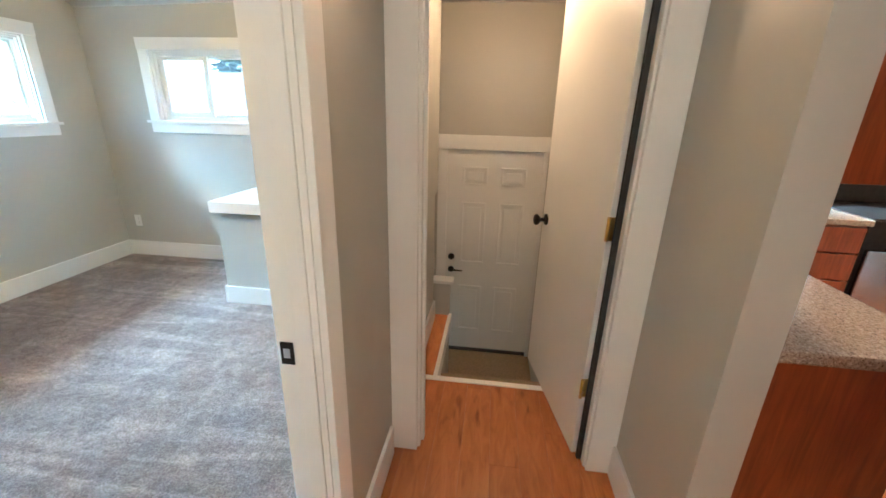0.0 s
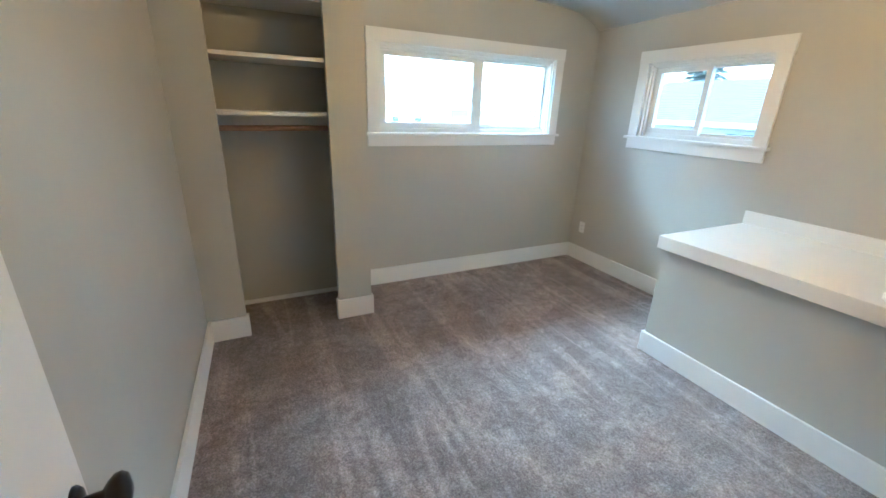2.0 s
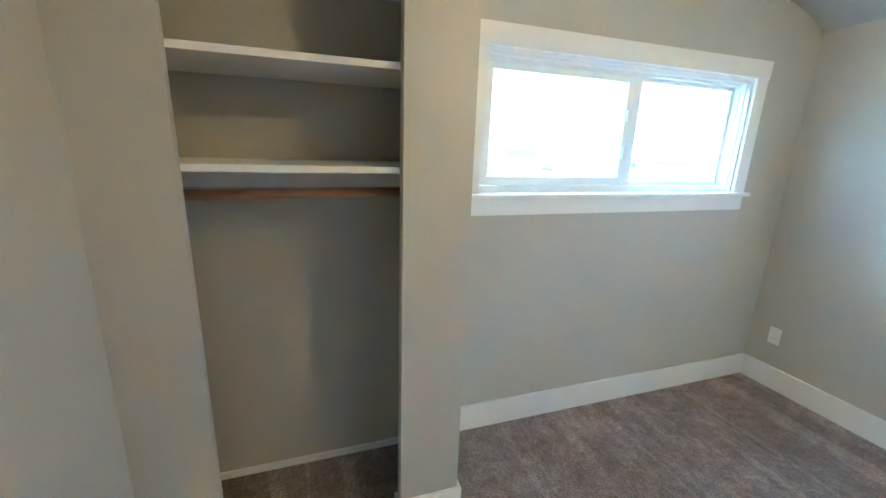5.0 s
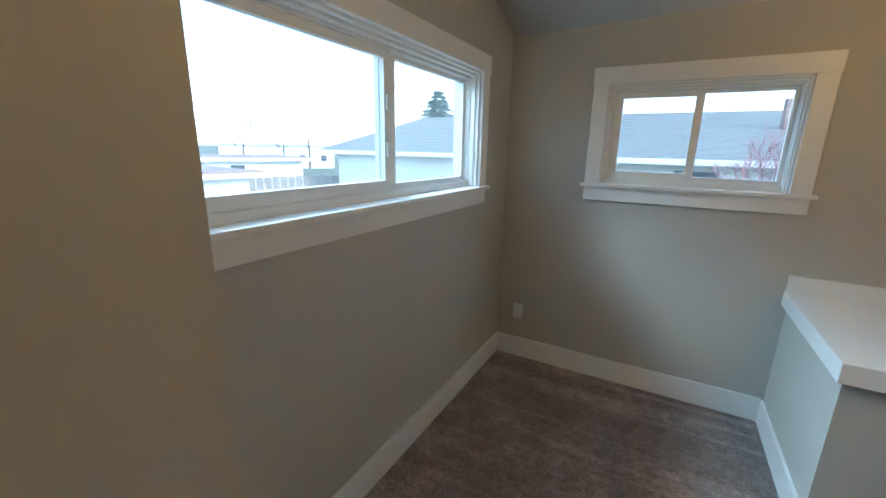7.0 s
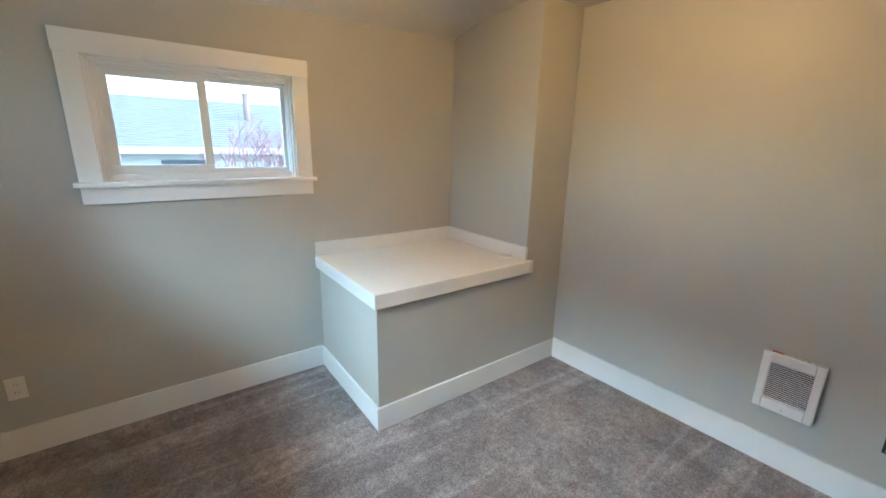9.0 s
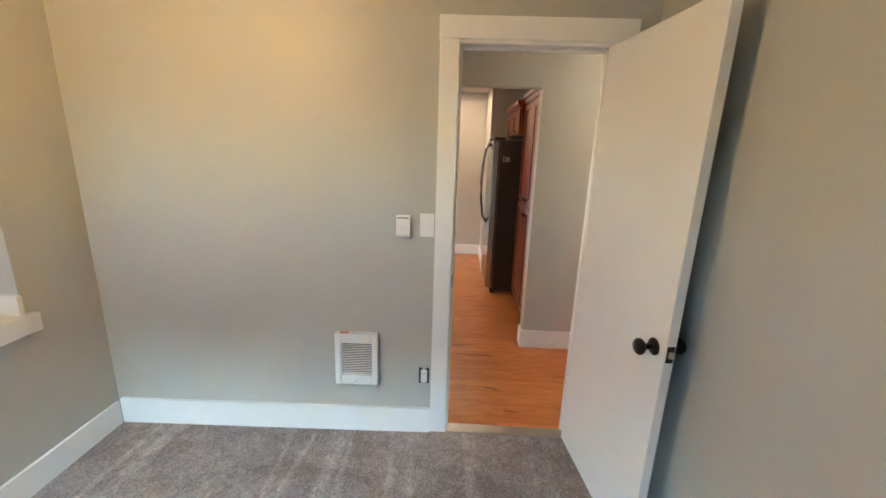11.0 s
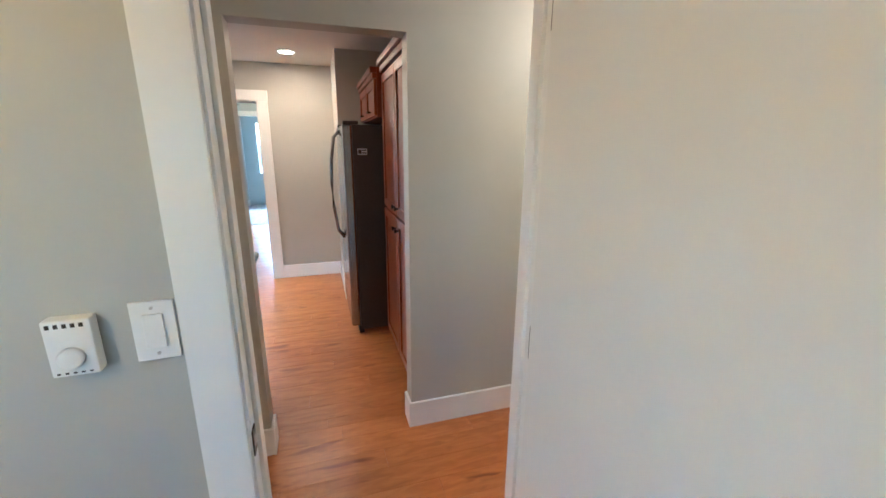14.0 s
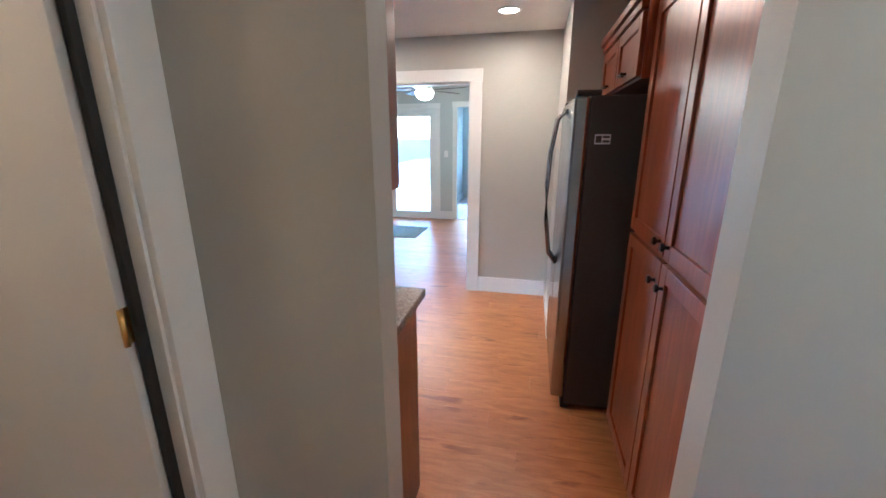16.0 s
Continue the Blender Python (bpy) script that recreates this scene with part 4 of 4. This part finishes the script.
for a, b, k in ((-0.296, -0.003, -0.05), (0.003, 0.296, 0.05)):
    shaker(upe, "door", a, b, 0.01, 0.75, knob=(k, 0.06))
dw = thing("upper_corner_cabinet", (3.10, -1.40, 1.36), "cherry-stained corner wall cabinet", "cabinet", turn=-90)
lpart("body", boxes((-0.22, 0.30, 0.0, 0.48, 0.0, 0.76, 0.003)), CHERRY, dw)

can = thing("recessed_light", (0.83, -3.38, 2.335), "lit recessed ceiling can light", "ceiling light", "kitchen can lights")
lpart("trim_ring", turned([(0.085, -0.001), (0.085, -0.006), (0.070, -0.008), (0.066, -0.002)]), PLASTIC, can)
lpart("lens", turned([(0.066, -0.002), (0.05, -0.006), (0.01, -0.008)]), LAMPGLASS, can, "glowing lens")
copy_thing(can, pose(2.1, -3.2, 2.335))
copy_thing(can, pose(1.5, -1.95, 2.335))

cas2 = new("living_opening_frame")
cas2.matrix_world = pose(1.56, -3.98, 0)
tagged(cas2, "white flat casing round the living room opening", "door frame", kind="structure")
for y0, y1 in ((-3.98, -3.958), (-4.122, -4.1)):
    part("casing", boxes((1.080, 1.187, y0, y1, 0.0, 1.955, 0.003)), WHITE, cas2)
    part("casing", boxes((2.013, 2.12, y0, y1, 0.0, 1.955, 0.003)), WHITE, cas2)
    part("head_casing", boxes((1.075, 2.125, y0 - 0.001, y1 + 0.001, 1.955, 2.06, 0.003)), WHITE, cas2)
part("jamb", boxes((1.18, 1.198, -4.1, -3.98, 0.0, 1.96), (2.002, 2.02, -4.1, -3.98, 0.0, 1.96), (1.198, 2.002, -4.1, -3.98, 1.942, 1.96)), WHITE, cas2)

# ---- living room ----
fan = thing("ceiling_fan", (2.09, -5.8, 2.38), "dark-bladed ceiling fan with a lit glass bowl", "ceiling fan")
lpart("canopy", turned([(0.07, 0), (0.07, -0.03), (0.03, -0.06)]), NICKEL, fan)
lpart("rod", tube([(0, 0, -0.03), (0, 0, -0.2)], 0.012), NICKEL, fan)
lpart("motor", turned([(0.05, -0.19), (0.10, -0.22), (0.10, -0.28), (0.06, -0.29)]), NICKEL, fan)
lpart("bowl", turned([(0.11, -0.29), (0.125, -0.31), (0.11, -0.36), (0.06, -0.395), (0.01, -0.405)]), LAMPGLASS, fan, "glowing frosted bowl")
for k in range(5):
    bl4 = lpart("blade", boxes((0.18, 0.62, -0.06, 0.06, -0.004, 0.004, 0.003), m=pose(0, 0, -0.275, 0, 0, 72 * k + 20) @ pose(0, 0, 0, 11, 0, 0)), FANDARK, fan)
    ar = solid("blade_arm", boxes((0.08, 0.22, -0.014, 0.014, -0.003, 0.003), m=pose(0, 0, -0.27, 0, 0, 72 * k + 20)), NICKEL)
    ar.parent = bl4
rug = thing("door_mat", (2.75, -6.3, 0.0), "grey-green mat lying before the glass door", "rug")
lpart("mat", boxes((-0.45, 0.45, -0.38, 0.38, 0.0, 0.012, 0.004)), RUG, rug)
pat = new("glass_door")
pat.matrix_world = pose(3.2, -7.5, 0)
tagged(pat, "white framed sliding glass patio door", "door", kind="structure")
part("frame", boxes((2.34, 2.40, -7.57, -7.49, 0, 1.98), (3.89, 3.95, -7.57, -7.49, 0, 1.98), (2.40, 3.89, -7.57, -7.49, 1.92, 1.98), (2.40, 3.89, -7.57, -7.49, 0, 0.05), bevel=0.003), VINYL, pat)
for a, b in ((2.40, 3.20), (3.18, 3.89)):
    y = -7.53 if a < 3 else -7.56
    s = part("sash", boxes((a, a + 0.06, y, y + 0.03, 0.05, 1.92), (b - 0.06, b, y, y + 0.03, 0.05, 1.92), (a + 0.06, b - 0.06, y, y + 0.03, 0.05, 0.13), (a + 0.06, b - 0.06, y, y + 0.03, 1.85, 1.92), bevel=0.003), VINYL, pat)
    g = part("pane", boxes((a + 0.055, b - 0.055, y + 0.012, y + 0.016, 0.125, 1.855)), GLASS, s)
    g.visible_shadow = False
part("casing", boxes((2.26, 2.34, -7.48, -7.46, 0, 1.98, 0.003), (3.95, 4.03, -7.48, -7.46, 0, 1.98, 0.003), (2.255, 4.035, -7.48, -7.458, 1.98, 2.07, 0.003)), WHITE, pat)
bkd = new("back_room_opening_frame")
bkd.matrix_world = pose(1.55, -7.48, 0)
tagged(bkd, "white flat casing round the back room opening", "door frame", kind="structure")
part("casing", boxes((1.06, 1.15, -7.48, -7.46, 0, 2.0, 0.003)), WHITE, bkd)
part("casing", boxes((1.95, 2.03, -7.48, -7.46, 0, 2.0, 0.003)), WHITE, bkd)
part("head_casing", boxes((1.05, 2.04, -7.48, -7.458, 2.0, 2.09, 0.003)), WHITE, bkd)
lsw = thing("light_switch", (2.15, -7.48, 1.2), "white light switch plate on the living room wall", "light switch")
lpart("plate", boxes((-0.035, 0.035, 0, 0.006, -0.058, 0.058, 0.002)), PLASTIC, lsw)
lpart("rocker", boxes((-0.016, 0.016, 0.006, 0.010, -0.033, 0.033, 0.002)), PLASTIC, lsw)

# ---- bathroom ----
bfr = new("bath_door_frame")
bfr.matrix_world = pose(-1.1, -1.06, 0)
tagged(bfr, "white flat casing and jambs of the bathroom doorway", "door frame", kind="structure")
part("casing", boxes((-0.610, -0.490, -1.06, -1.04, 0, 1.99, 0.003)), WHITE, bfr)
part("casing", boxes((-1.418, -1.318, -1.06, -1.04, 0, 1.99, 0.003)), WHITE, bfr)
part("head_casing", boxes((-1.423, -0.485, -1.06, -1.038, 1.99, 2.085, 0.003)), WHITE, bfr)
part("jamb", boxes((-0.645, -0.625, -1.17, -1.06, 0, 2.0), (-1.318, -1.30, -1.17, -1.06, 0, 2.0), (-1.30, -0.645, -1.17, -1.06, 1.982, 2.0)), WHITE, bfr)
part("strike_plate", boxes((-1.30, -1.298, -1.12, -1.09, 0.90, 0.96)), BLACK, bfr)
part("threshold", boxes((-1.30, -0.645, -1.17, -1.13, -0.006, 0.008, 0.003)), DARK, bfr, "dark transition strip")
bsw = thing("light_switch", (-1.40, -1.47, 1.125), "white bathroom light switch plate", "light switch", turn=-90)
lpart("plate", boxes((-0.035, 0.035, 0, 0.006, -0.058, 0.058, 0.002)), PLASTIC, bsw)
lpart("rocker", boxes((-0.016, 0.016, 0.006, 0.010, -0.033, 0.033, 0.002)), PLASTIC, bsw)
van = thing("vanity", (-1.93, -2.72, 0.0), "cherry-stained bathroom vanity with drawers and white top", "vanity", turn=180)
lpart("body", boxes((-0.29, 0.29, -0.27, 0.28, 0.09, 0.79, 0.003)), CHERRY, van)
lpart("toe_kick", boxes((-0.28, 0.28, -0.25, 0.22, 0.0, 0.09)), DARK, van)
lpart("top", boxes((-0.31, 0.31, -0.275, 0.31, 0.79, 0.82, 0.006)), CERAMIC, van, "white moulded top")
for a, b in ((0.58, 0.77), (0.35, 0.57), (0.11, 0.34)):
    for x0, x1 in ((-0.28, -0.005), (0.005, 0.28)):
        f = lpart("drawer_front", boxes((x0, x1, 0.28, 0.298, a, b, 0.004)), CHERRY, van)
        h = solid("handle", tube([((x0 + x1) / 2 - 0.04, 0.32, (a + b) / 2), ((x0 + x1) / 2 + 0.04, 0.32, (a + b) / 2)], 0.005, 8), NICKEL)
        h.parent = f
toi = thing("toilet", (-2.55, -2.86, 0.0), "white ceramic two-piece toilet against the wall", "toilet")
lpart("tank", boxes((-0.22, 0.22, -0.13, 0.07, 0.38, 0.72, 0.03)), CERAMIC, toi)
lpart("tank_lid", boxes((-0.235, 0.235, -0.135, 0.085, 0.72, 0.755, 0.012)), CERAMIC, toi)
lpart("bowl", turned([(0.11, 0.0), (0.12, 0.03), (0.10, 0.14), (0.14, 0.28), (0.19, 0.36), (0.19, 0.39)], pose(0, 0.28, 0) @ Matrix.Diagonal((0.95, 1.25, 1, 1))), CERAMIC, toi)
lpart("seat", turned([(0.20, 0.39), (0.205, 0.405), (0.19, 0.425), (0.05, 0.43)], pose(0, 0.28, 0) @ Matrix.Diagonal((0.95, 1.25, 1, 1))), CERAMIC, toi)
bar = thing("towel_bar", (-2.85, -3.0, 1.285), "satin nickel towel bar on the bathroom wall", "towel bar")
lpart("rail", tube([(-0.25, 0.06, 0), (0.25, 0.06, 0)], 0.007), NICKEL, bar)
for s in (-0.25, 0.25):
    lpart("bracket", turned([(0.022, 0), (0.02, 0.01), (0.009, 0.02), (0.009, 0.066)], pose(s, 0, 0, -90, 0, 0)), NICKEL, bar)


# ---- outside ----
GZ = -1.0
bm = bmesh.new()
N = 28
grid = {}
for i in range(N + 1):
    for j in range(N + 1):
        x, y = (i / N * 2 - 1), (j / N * 2 - 1)
        x, y = 900 * x * abs(x), 900 * y * abs(y)
        grid[i, j] = bm.verts.new((x, y, GZ + (0.12 * noise.noise((x * 0.1, y * 0.1, 0)) if max(abs(x), abs(y)) > 14 else 0.0)))
for i in range(N):
    for j in range(N):
        bm.faces.new((grid[i, j], grid[i + 1, j], grid[i + 1, j + 1], grid[i, j + 1]))
structure("ground", bm, GROUND, "winter lawn and bare soil round the house", "ground")


def neighbour_house():
    h = new("neighbour_house")
    h.matrix_world = pose(16.0, 3.0, GZ)
    tagged(h, "low white house with a grey shingle hip roof", "house")
    x0, x1, y0, y1, eave = 12.5, 21.0, -9.0, 13.4, 1.27
    part("wall", boxes((x0, x1, y0, y1, GZ - 0.1, eave)), SIDING, h)
    for k in range(14):
        z = GZ + 0.17 * k
        part("siding_board", boxes((x0 - 0.018, x0 - 0.001, y0, y1, z, z + 0.16)), SIDING, h)
    ox, ridge, hip = 0.55, 2.75, 1.7
    ex0, ex1, ey0, ey1 = x0 - ox, x1 + ox, y0 - ox, y1 + ox
    part("soffit", boxes((ex0, ex1, ey0, ey1, eave, eave + 0.03)), SIDING, h)
    gut = part("gutter", boxes((ex0 - 0.1, ex0, ey0, ey1, eave - 0.02, eave + 0.12, 0.02), (ex0, ex1, ey1, ey1 + 0.1, eave - 0.02, eave + 0.12, 0.02)), SIDING, h, "white eaves gutter")
    cx, half = (ex0 + ex1) / 2, (ex1 - ex0) / 2
    bm = bmesh.new()
    courses = 26
    for k in range(courses):
        a, b = k / courses, (k + 1) / courses
        za, zb = eave + 0.1 + (ridge - eave) * a + 0.02, eave + 0.1 + (ridge - eave) * b
        for side in range(4):
            def at(f):
                d, e = half * f, hip * f
                c = [(ex0 + d, ey0 + e), (ex1 - d, ey0 + e), (ex1 - d, ey1 - e), (ex0 + d, ey1 - e)]
                return c[side], c[(side + 1) % 4]
            (p, q), (r, s) = at(a), at(b)
            low = [bm.verts.new((*p, za)), bm.verts.new((*q, za))]
            high = [bm.verts.new((*s, zb)), bm.verts.new((*r, zb))]
            bm.faces.new((*low, *high))
            lip = [bm.verts.new((*p, za - 0.03)), bm.verts.new((*q, za - 0.03))]
            bm.faces.new((lip[0], lip[1], low[1], low[0]))
    part("roof", bm, SHINGLE, h, "grey asphalt shingle roof in courses")
    for y in (1.62, -4.5, 6.5):
        w = part("window", boxes((x0 - 0.05, x0 - 0.018, y - 0.55, y + 0.55, 0.35, 0.42), (x0 - 0.05, x0 - 0.018, y - 0.55, y + 0.55, 1.1, 1.17), (x0 - 0.05, x0 - 0.018, y - 0.55, y - 0.48, 0.42, 1.1), (x0 - 0.05, x0 - 0.018, y + 0.48, y + 0.55, 0.42, 1.1)), SIDING, h)
        part("pane", boxes((x0 - 0.035, x0 - 0.02, y - 0.48, y + 0.48, 0.42, 1.1)), DARKGLASS, w)
    vent = part("roof_vent", tube([(14.3, 4.6, 1.8), (14.3, 4.6, 2.45)], 0.06), BROWNROOF, h)
    part("roof_vent", tube([(14.6, -0.25, 1.9), (14.6, -0.25, 2.95)], 0.09), BROWNROOF, h, "dark roof stack")
    return h


neighbour_house()


def low_building(name, x, y, w, d, top, label, turn):
    h = thing(name, (x, y, GZ), label, "building", turn=turn)
    lpart("wall", boxes((-w / 2, w / 2, -d / 2, d / 2, -0.1, top - GZ)), SIDING, h)
    lpart("roof", boxes((-w / 2 - 0.35, w / 2 + 0.35, -d / 2 - 0.35, d / 2 + 0.35, top - GZ, top - GZ + 0.16, 0.02)), BROWNROOF, h)
    lpart("fascia", boxes((-w / 2 - 0.37, w / 2 + 0.37, -d / 2 - 0.38, -d / 2 - 0.352, top - GZ - 0.05, top - GZ + 0.10)), SIDING, h)
    for k in range(int(w // 2.4)):
        xx = -w / 2 + 1.2 + 2.4 * k
        wd = lpart("window", boxes((xx - 0.4, xx + 0.4, -d / 2 - 0.04, -d / 2 - 0.005, 0.75, 1.55)), SIDING, h)
        p = solid("pane", boxes((xx - 0.34, xx + 0.34, -d / 2 - 0.05, -d / 2 - 0.041, 0.81, 1.49)), DARKGLASS)
        p.parent = wd
    return h


low_building("garage", 6.2, 17.0, 6.5, 5.0, 0.55, "low white garage with a brown flat roof", -8)
low_building("shed", 14.5, 24.0, 7.0, 5.0, 0.75, "low pale outbuilding with a brown roof", -20)
low_building("far_house", 16.0, 46.0, 12.0, 8.0, 1.5, "distant pale house with a dark roof", -15)
low_building("far_house", 34.0, 44.0, 12.0, 8.0, 1.6, "distant pale house with a dark roof", -35)
pipe = thing("chimney_stack", (4.9, 16.4, 0.70), "short white flue pipe on the garage roof", "chimney")
lpart("flue", turned([(0.12, 0), (0.12, 0.75), (0.16, 0.78), (0.16, 0.9), (0.05, 0.95)]), SIDING, pipe)

fence = thing("fence", (11.5, 15.6, GZ), "weathered grey board fence across the yards", "fence", turn=-24)
for k in range(46):
    x = -6.9 + k * 0.3
    lpart("board", boxes((x, x + 0.27, -0.012, 0.012, 0.05, 1.32 + 0.02 * math.sin(k * 2.3))), FENCEWOOD, fence)
for zz in (0.35, 1.1):
    lpart("rail", boxes((-6.9, 6.9, 0.012, 0.06, zz, zz + 0.09)), FENCEWOOD, fence)


def conifer(x, y, height, label):
    t = thing("conifer_tree", (x, y, GZ), label, "tree")
    lpart("trunk", tube([(0, 0, 0), (0.03, 0.02, height * 0.5), (0, 0, height * 0.97)], [0.22, 0.14, 0.02], 10), BARK, t)
    rnd = random.Random(int(x * 10))
    bm = bmesh.new()
    for k in range(20):
        f = 0.22 + 0.77 * k / 19
        reach = (1 - f) * height * 1.1 * rnd.uniform(0.75, 1.15) + 0.2
        z = f * height
        for s in range(22):
            a = rnd.uniform(0, 2 * math.pi)
            r = reach * rnd.uniform(0.65, 1.1)
            for q in range(26):
                u = rnd.uniform(0.1, 1.0)
                c = Vector((math.cos(a) * r * u, math.sin(a) * r * u, z - 0.22 * r * u + rnd.uniform(-0.05, 0.05)))
                sd = Vector((-math.sin(a), math.cos(a), 0)) * rnd.uniform(0.12, 0.34) * (1.45 - u)
                tip = Vector((math.cos(a + rnd.uniform(-0.7, 0.7)), math.sin(a + rnd.uniform(-0.7, 0.7)), rnd.uniform(-0.5, 0.25))) * rnd.uniform(0.14, 0.34)
                bm.faces.new([bm.verts.new(c - sd), bm.verts.new(c + sd), bm.verts.new(c + tip)])
    lpart("crown", bm, NEEDLES, t)
    return t


def bare_tree(x, y, height, label, material=BARK, seed=1):
    t = thing("bare_tree", (x, y, GZ), label, "tree")
    rnd = random.Random(seed)
    lpart("trunk", tube([(0, 0, 0), (0.05, 0, height * 0.2), (0, 0.05, height * 0.42)], [0.16, 0.12, 0.08], 8), BARK, t)
    bm = bmesh.new()

    def twig(p, d, length, r, depth):
        q = p + d * length
        side = d.cross(Vector((rnd.uniform(-1, 1), rnd.uniform(-1, 1), 0.3))).normalized()
        other = d.cross(side).normalized()
        v = [bm.verts.new(p + side * r), bm.verts.new(p - side * r * 0.5 + other * r), bm.verts.new(p - side * r * 0.5 - other * r)]
        w = [bm.verts.new(q + side * r * 0.5), bm.verts.new(q - side * r * 0.3 + other * r * 0.5), bm.verts.new(q - side * r * 0.3 - other * r * 0.5)]
        for k in range(3):
            bm.faces.new((v[k], v[(k + 1) % 3], w[(k + 1) % 3], w[k]))
        if depth:
            for _ in range(3 if depth > 1 else 4):
                nd = (d + Vector((rnd.uniform(-1, 1), rnd.uniform(-1, 1), rnd.uniform(-0.35, 0.7))) * 0.75).normalized()
                twig(p + d * length * rnd.uniform(0.55, 1.0), nd, length * rnd.uniform(0.6, 0.82), r * 0.55, depth - 1)

    for k in range(5):
        a = 2 * math.pi * k / 6 + rnd.uniform(-0.3, 0.3)
        twig(Vector((0, 0, height * rnd.uniform(0.25, 0.42))), Vector((math.cos(a) * 0.7, math.sin(a) * 0.7, 0.9)).normalized(), height * 0.24, 0.045, 5)
    lpart("limbs", bm, material, t)
    return t


conifer(27.0, 17.4, 6.5, "dark green conifer standing behind the house roof")
bare_tree(33.5, 38.0, 8.4, "tall bare winter tree beyond the fence", BARK, 3)
bare_tree(30.5, 38.5, 5.4, "bare winter tree beyond the fence", BARK, 21)
bare_tree(10.0, 33.0, 5.0, "bare winter tree beyond the fence", BARK, 5)
bare_tree(22.0, 33.0, 5.5, "bare winter tree beyond the fence", BARK, 8)
bare_tree(10.4, 0.35, 3.1, "small reddish budding tree before the house", PINKTWIG, 11)

# Pale slab added outside so the view through the glass door turns bright.
structure("bright_slab", boxes((2.45, 9.0, -30.0, -7.62, GZ, -0.06), (-4.0, 2.45, -30.0, -10.45, GZ, -0.06)), plain("pale_bounce_surface", (0.5, 0.49, 0.47), 0.9, 0, 0.1, 2), "pale slab added to brighten the view through the glass door", "patio")


# ---- floor planks and tiles ----
def plank_mesh(length, width):
    me = bpy.data.meshes.new("plank")
    e, t = 0.0009, 0.012
    x, y = length / 2, width / 2
    v = [(-x, -y, -t), (x, -y, -t), (x, y, -t), (-x, y, -t), (-x, -y, -e), (x, -y, -e), (x, y, -e), (-x, y, -e),
         (-x + e, -y + e, 0), (x - e, -y + e, 0), (x - e, y - e, 0), (-x + e, y - e, 0)]
    f = [(8, 9, 10, 11)] + [(4 + k, 4 + (k + 1) % 4, 8 + (k + 1) % 4, 8 + k) for k in range(4)] + [(k, (k + 1) % 4, 4 + (k + 1) % 4, 4 + k) for k in range(4)]
    me.from_pydata(v, [], f)
    me.materials.append(PLANK)
    return me


MESHES = {}


def lay(x0, x1, y0, y1, width=0.13, length=1.22, skip=0.0):
    row, y = 0, y0
    while y < y1 - 0.004:
        w = round(min(width, y1 - y), 4)
        x, first = x0, (0.31 + 0.41 * row) % 1.0
        while x < x1 - 0.004:
            l = round(min(length * (first if x == x0 and first > 0.1 else 1.0), x1 - x), 3)
            if (l, w) not in MESHES:
                MESHES[l, w] = plank_mesh(l - 0.0003, w - 0.0003)
            ob = new("plank", MESHES[l, w])
            ob.parent = planks
            ob.location = (x + l / 2, y + w / 2, 0.0)
            x += l
        y += width
        row += 1


lay(-1.7, 1.935, -1.06, -0.10)
lay(1.935, 2.72, -0.205, -0.10)
lay(0.220, 0.940, -1.17, -1.06)
lay(0.132, 0.805, -0.10, -0.06)
lay(-0.45, 3.6, -3.98, -1.17)
lay(1.198, 2.002, -4.1, -3.98)
lay(-0.2, 4.6, -7.48, -4.1)
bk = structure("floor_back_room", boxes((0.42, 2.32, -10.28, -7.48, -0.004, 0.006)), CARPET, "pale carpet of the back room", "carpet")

bath_floor = bpy.data.objects["floor_bath"]
tm = bpy.data.meshes.new("tile")
hb = bmesh.new()
box(hb, -0.163, 0.163, -0.163, 0.163, -0.006, 0.0, bevel=0.002)
hb.to_mesh(tm)
hb.free()
tm.materials.append(TILE)
for i in range(6):
    for j in range(5):
        ob = new("tile", tm)
        ob.parent = bath_floor
        ob.location = (-0.88 - 0.333 * i, -1.345 - 0.333 * j, 0.002)
bs = structure("baseboard_bath", boxes((-1.40, -1.388, -1.60, -1.175, 0.0, 0.15, 0.002), (-3.4, -1.40, -1.612, -1.60, 0.0, 0.10, 0.002), (-3.4, -0.6, -3.0, -2.988, 0.0, 0.10, 0.002)), TANTILE, "tan tile skirting of the bathroom", "baseboard")
